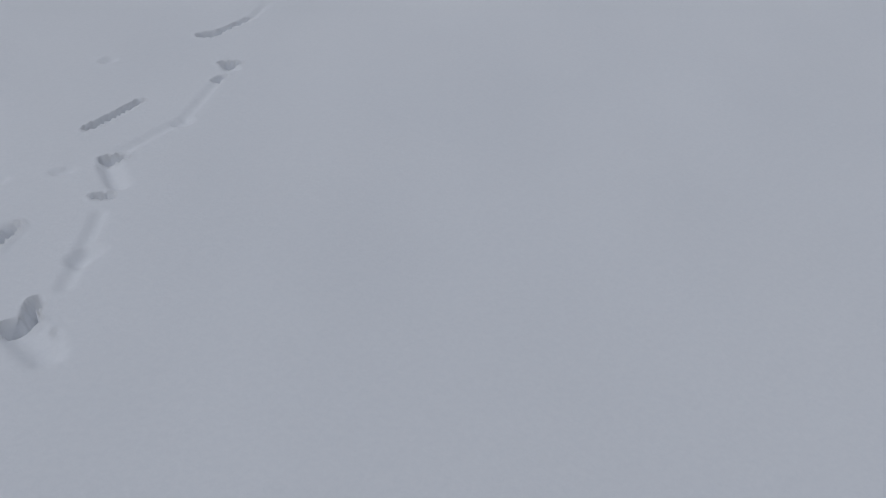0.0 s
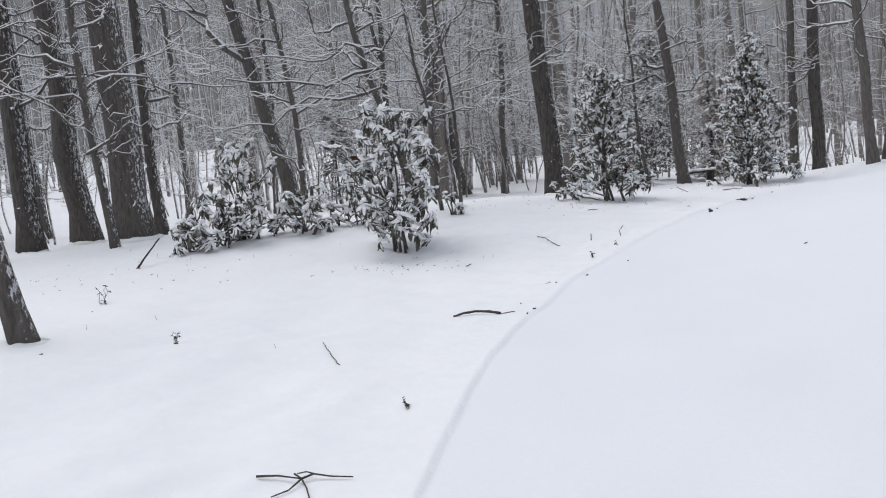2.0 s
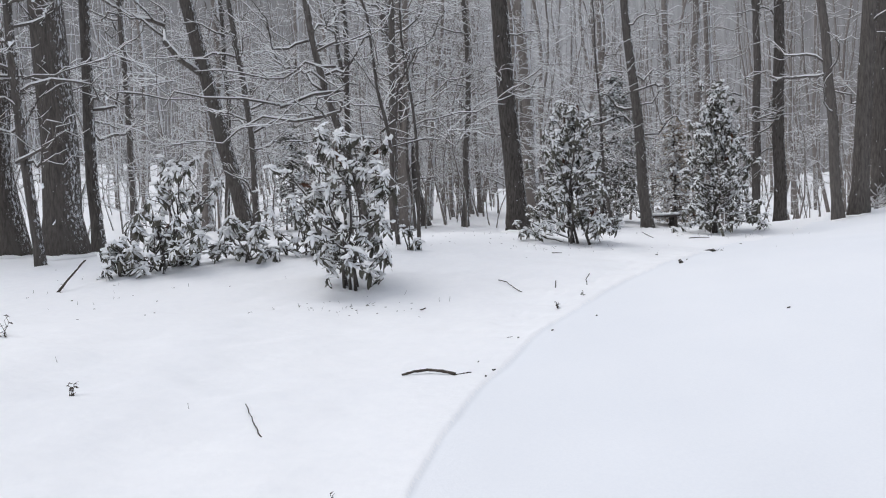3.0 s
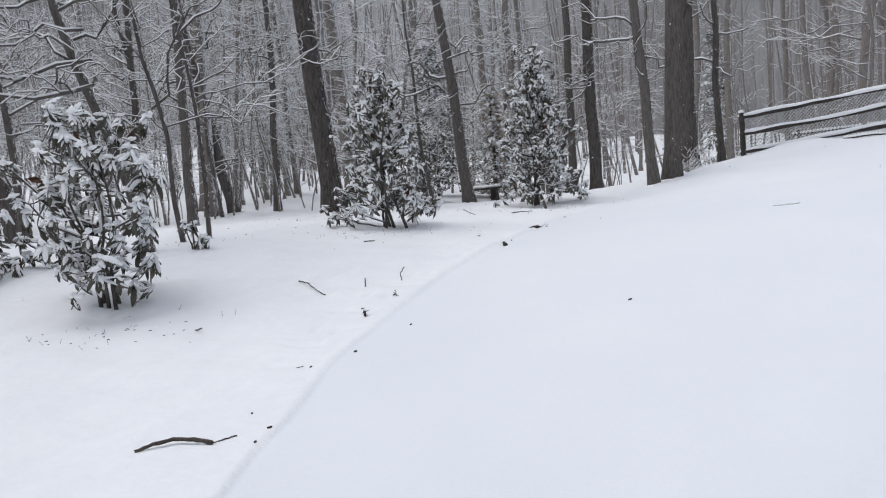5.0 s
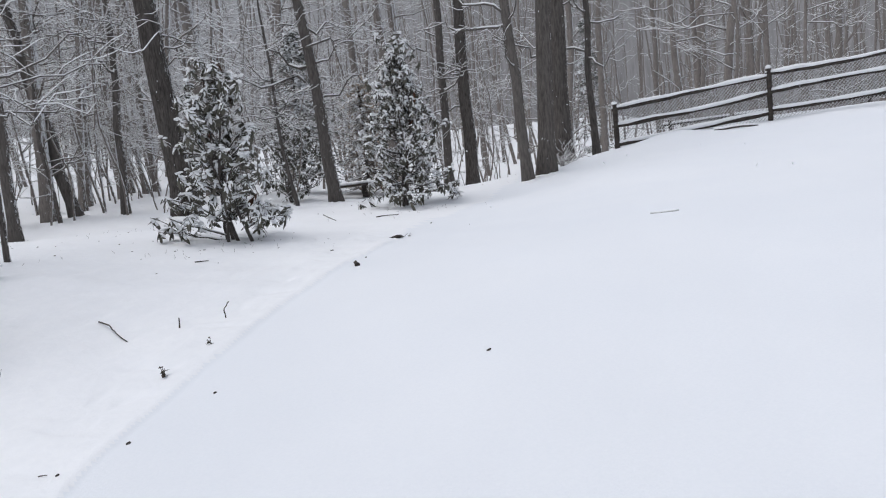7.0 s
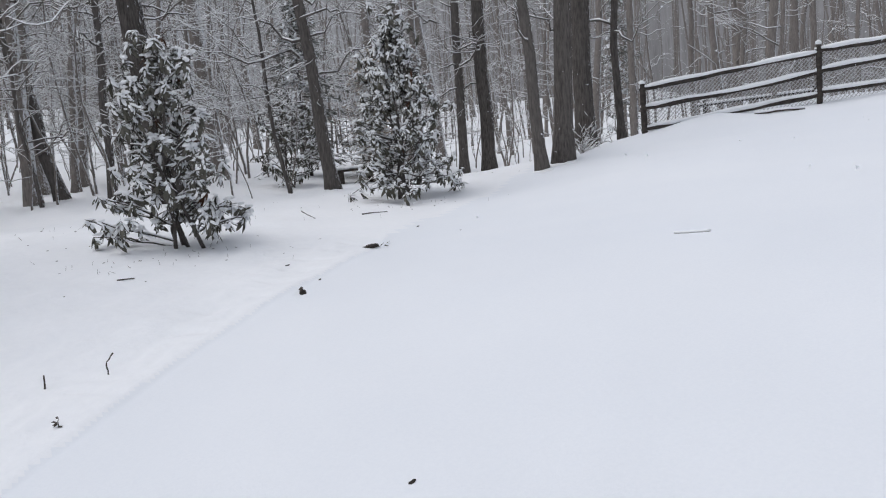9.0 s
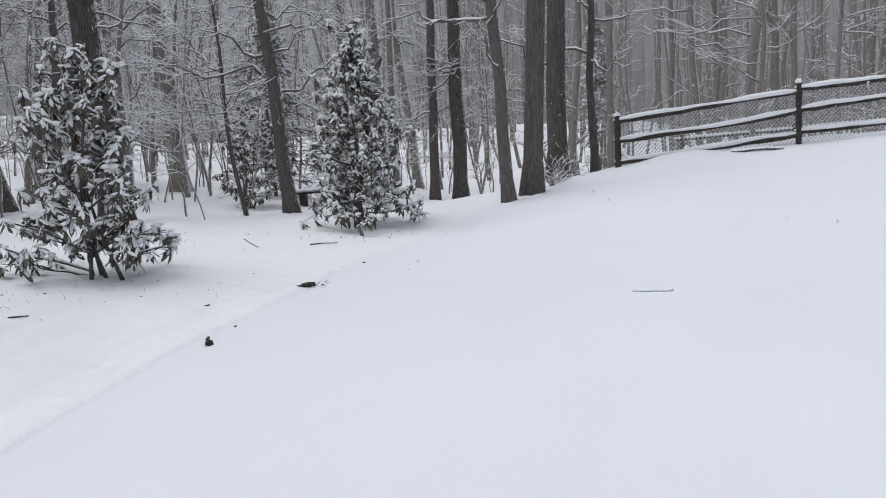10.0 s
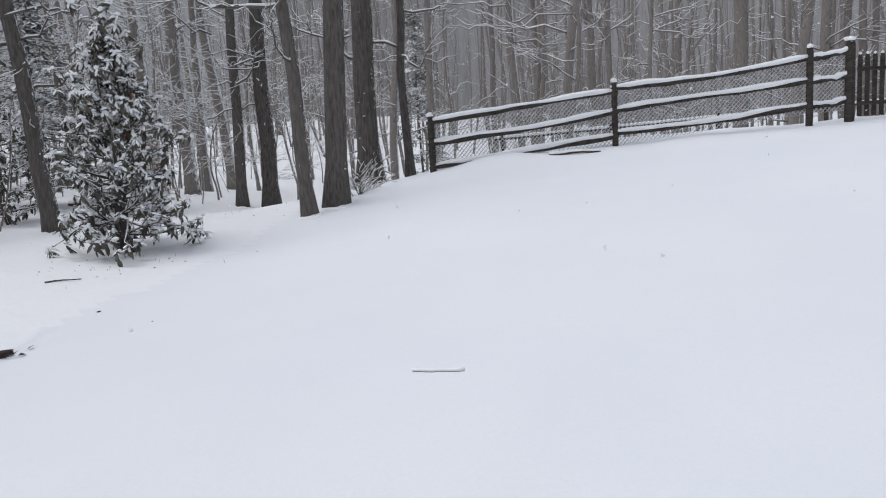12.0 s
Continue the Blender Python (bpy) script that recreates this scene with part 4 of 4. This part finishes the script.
def weed(x, y, height, label, seed, stems=3, leaves=4, size=0.05):
    """Dry stems and leaves poking out of the snow."""
    rng = np.random.RandomState(seed)
    ob = base("dry_weed", x, y, label, "weed", "dry weeds in the snow")
    st, lv = Soup(), Soup()
    for _ in range(stems):
        a = rng.uniform(0, 6.28)
        p = curve_path((rng.normal(0, 0.01), rng.normal(0, 0.01), -0.02), (math.cos(a) * height * 0.35, math.sin(a) * height * 0.35, height * rng.uniform(0.6, 1)), 0.08, rng, 5)
        st.tube(p, np.linspace(0.0028, 0.0014, 5), 4)
        for _ in range(leaves):
            c = p[rng.randint(1, 5)]
            b = rng.uniform(0, 6.28)
            w = np.array((math.cos(b), math.sin(b), rng.uniform(-0.7, 0.5))) * size * rng.uniform(0.6, 1.2)
            sd = np.cross(w, (0, 0, 1)) * 0.3
            lv.add([c, c + w * 0.45 - sd, c + w, c + w * 0.45 + sd + (0, 0, 0.008)], [(0, 1, 2, 3)])
    part("stem", st, TWIG, ob)
    if lv.n:
        part("leaves", lv, TWIG, ob)


# the forked twig
fork = base("forked_twig", -0.60, 3.83, "dark forked twig lying on the snow", "stick")
fz = fork.location[2]
FORK = (((-0.19, 0.075, 0.012), (-0.10, 0.05, 0.02), (0.0, 0.0, 0.02)), ((0.0, 0.0, 0.02), (0.05, 0.01, 0.025), (0.12, -0.02, 0.015), (0.21, -0.045, 0.012)),
        ((-0.03, 0.03, 0.03), (0.0, 0.0, 0.02), (0.025, -0.10, 0.02), (0.05, -0.25, 0.012)), ((0.0, 0.0, 0.02), (-0.05, -0.06, 0.012), (-0.12, -0.085, 0.008)),
        ((0.05, 0.01, 0.025), (0.02, 0.03, 0.03), (-0.02, 0.045, 0.02)))
for i, pts in enumerate(FORK):
    w = Soup()
    q = [(x, y, surface_z(-0.60 + x, 3.83 + y) - fz + h) for x, y, h in pts]
    w.tube(q, np.linspace(0.0054 - 0.0005 * i, 0.0026, len(q)), 6)
    part("twig_fork" if i else "twig_stem", w, TWIG, fork)
twig("dark_branch", [(0.40, 6.51, 0.004), (0.48, 6.52, 0.02), (0.57, 6.53, 0.024), (0.66, 6.47, 0.022), (0.74, 6.40, 0.010)], 0.008, 0.011,
     "short black curved branch melted into the snow", 81)
twig("thin_stick", [(0.74, 6.42, 0.0), (0.80, 6.44, 0.004), (0.86, 6.47, 0.004)], 0.004, 0.003, "thin pale stick barely out of the snow", 82)
twig("thin_stick", [(-0.56, 5.81, 0.02), (-0.50, 5.55, 0.02), (-0.45, 5.32, 0.0)], 0.0028, 0.0035, "thin straight stick on the snow", 83)
twig("thin_stick", [(2.01, 10.39, 0.01), (2.06, 10.2, 0.03), (2.08, 10.0, 0.02), (2.12, 9.77, 0.004)], 0.006, 0.0045, "curved thin stick on the snow", 84)
twig("plank", [(6.825, 9.05, 0.006), (6.89, 8.935, 0.006), (6.955, 8.825, 0.006)], 0.005, 0.005, "narrow wooden strip under a ridge of snow", 85, "plank", True, lift=-0.005, mat=BARK_FAR)
twig("thin_stick", [(-3.02, 10.87, -0.02), (-2.90, 10.97, 0.13), (-2.74, 11.08, 0.30)], 0.014, 0.009, "dark stick leaning out of the snow", 86)
twig("vine", [(-2.14, 4.70, 0.0), (-2.2, 4.85, 0.10), (-2.24, 4.95, 0.26), (-2.30, 5.0, 0.42)], 0.0036, 0.0022, "thin bare stem curving up from the snow", 87, "stem")
twig("thin_stick", [(0.91, 9.25, 0.0), (0.95, 9.15, 0.04)], 0.007, 0.006, "short stick end in the snow", 88)
twig("thin_stick", [(2.51, 9.77, -0.01), (2.515, 9.78, 0.08)], 0.007, 0.005, "dark stub standing in the snow", 89)
twig("curled_stem", [(2.86, 9.72, -0.01), (2.85, 9.74, 0.06), (2.90, 9.74, 0.12)], 0.005, 0.004, "curled dry stem in the snow", 90, "stem")
twig("fallen_branch", [(14.75, 15.05, 0.0), (14.95, 14.75, 0.035), (15.05, 14.55, 0.035), (15.25, 14.35, 0.0)], 0.028, 0.022, "bent fallen branch under snow by the fence", 91, "branch", True)
twig("thin_stick", [(3.18, 12.01, 0.004), (3.32, 12.0, 0.01)], 0.007, 0.005, "small stick on the snow", 92)
twig("thin_stick", [(6.6, 14.7, 0.01), (6.9, 14.5, 0.02)], 0.010, 0.006, "small stick on the snow", 93)
twig("thin_stick", [(5.85, 15.0, 0.10), (5.95, 14.75, 0.0)], 0.006, 0.005, "thin stem leaning from the snow", 94)
twig("thin_stick", [(1.37, 7.50, 0.004), (1.40, 7.45, 0.012)], 0.003, 0.002, "twig tip in the snow", 95)

for i, (x, y, h, n) in enumerate(((-0.11, 4.44, 0.06, 2), (-1.58, 6.2, 0.09, 4), (-2.56, 8.0, 0.17, 4), (2.16, 8.61, 0.06, 4), (2.56, 8.98, 0.04, 2),
                                  (-3.05, 6.0, 0.15, 4), (-3.5, 7.3, 0.16, 3), (-3.9, 8.6, 0.16, 3), (-2.9, 6.9, 0.12, 4))):
    weed(x, y, h, "dry brown weed poking through the snow", 300 + i, n, 4 if i < 5 else 2, 0.035 if i < 5 else 0.03)


def litter(name, x, y, label, seed, size, count, category):
    """A dark melted hole with sodden leaves in it."""
    rng = np.random.RandomState(seed)
    ob = base(name, x, y, label, category, "melted spots along the edging")
    core, lv = Soup(), Soup()
    for _ in range(4):
        core.blob((rng.normal(0, size * 0.35), rng.normal(0, size * 0.25), 0.020), (size * 0.6, size * 0.34, 0.022), rng)
    for _ in range(count):
        c = np.array((rng.normal(0, size * 0.6), rng.normal(0, size * 0.4), 0.02))
        b = rng.uniform(0, 6.28)
        w = np.array((math.cos(b), math.sin(b), rng.uniform(-0.1, 0.7))) * 0.06
        sd = np.cross(w, (0, 0, 1)) * 0.32
        lv.add([c, c + w * 0.5 - sd, c + w, c + w * 0.5 + sd + (0, 0, 0.012)], [(0, 1, 2, 3)])
    part("clod", core, STONE, ob)
    part("leaves", lv, TWIG, ob)


litter("melted_hole", 5.66, 12.07, "dark melted hole with wet leaves in the snow", 401, 0.14, 9, "hole")
litter("melted_hole", 4.34, 10.44, "small dark melted hole in the snow", 402, 0.045, 1, "hole")
for i, (x, y, sz) in enumerate(((3.68, 7.22, 0.022), (-0.79, 1.34, 0.013), (-0.965, 1.70, 0.010), (-0.945, 1.75, 0.009), (-0.41, 3.53, 0.014), (1.02, 6.5, 0.018), (0.92, 6.3, 0.010),
                                (1.44, 7.42, 0.012), (1.77, 7.57, 0.018), (4.63, 11.77, 0.03), (6.52, 12.82, 0.025), (0.98, 6.8, 0.008), (4.62, 10.85, 0.016), (2.3, 7.95, 0.012))):
    leaf_bit = Soup()
    lrng = np.random.RandomState(500 + i)
    sz *= 0.75
    leaf_bit.blob((0, 0, 0.002), (sz, sz * 0.6, 0.008), lrng)
    leaf_bit.blob((sz * 0.7, sz * 0.3, 0.004), (sz * 0.6, sz * 0.35, 0.007), lrng)
    ob = new("leaf_scrap", leaf_bit.mesh("leaf_scrap", STONE))
    ob.location = (x, y, surface_z(x, y))
    tagged(ob, "dark scrap of leaf in the snow", "leaf", "leaf scraps")

# leaf crumbs under the shrubs and grass tips by the wood
crumbs = Soup()
crng = np.random.RandomState(77)
for cx, cy, spread, n in ((0.3, 9.45, 0.55, 46), (3.7, 12.75, 0.7, 40), (7.5, 15.0, 0.7, 26), (-3.0, 7.0, 1.2, 14), (-3.5, 10.5, 1.6, 60), (1.5, 13.5, 2.2, 60), (4.5, 16.5, 2.5, 70), (9.5, 18.0, 2.0, 40)):
    for _ in range(n):
        x, y = cx + crng.normal(0, spread), cy + crng.normal(0, spread * 0.5)
        z = surface_z(x, y)
        if crng.uniform() < 0.5:
            crumbs.blob((x, y, z + 0.001), (crng.uniform(0.005, 0.016), crng.uniform(0.004, 0.009), 0.005), crng)
        else:
            h = crng.uniform(0.015, 0.05)
            crumbs.tube([(x, y, z - 0.01), (x + crng.normal(0, 0.02), y + crng.normal(0, 0.02), z + h)], [0.002, 0.001], 3)
tagged(new("plant_litter", crumbs.mesh("plant_litter", TWIG)), "leaf crumbs and grass tips on the snow", "plant litter", kind="stuff")

# ---- falling snow ----
flakes = Soup()
frng = np.random.RandomState(9)
for _ in range(9000):
    x, y, z = frng.uniform(-12, 26), frng.uniform(-1, 32), frng.uniform(0, 9)
    g = ground_z(x, y)
    s = min(abs(frng.normal(0, 0.005)) + 0.005, 0.014)
    tip = frng.normal(0, 1, (4, 3)) * s
    k = min(max(((x + 0.3) * 0.55 + (y + 1) * 0.83) / 8.6, 0), 1)
    away = math.hypot(x + 0.3 - k * 4.8, y + 1 - k * 7.1)
    if z > g + 0.1 and away > 4.5:
        flakes.add(tip + (x, y, z), [(0, 1, 2), (0, 2, 3), (0, 3, 1), (1, 3, 2)])
tagged(new("falling_snow", flakes.mesh("falling_snow", FLAKE, False)), "white snowflakes falling through the air", "snowflakes", kind="stuff")
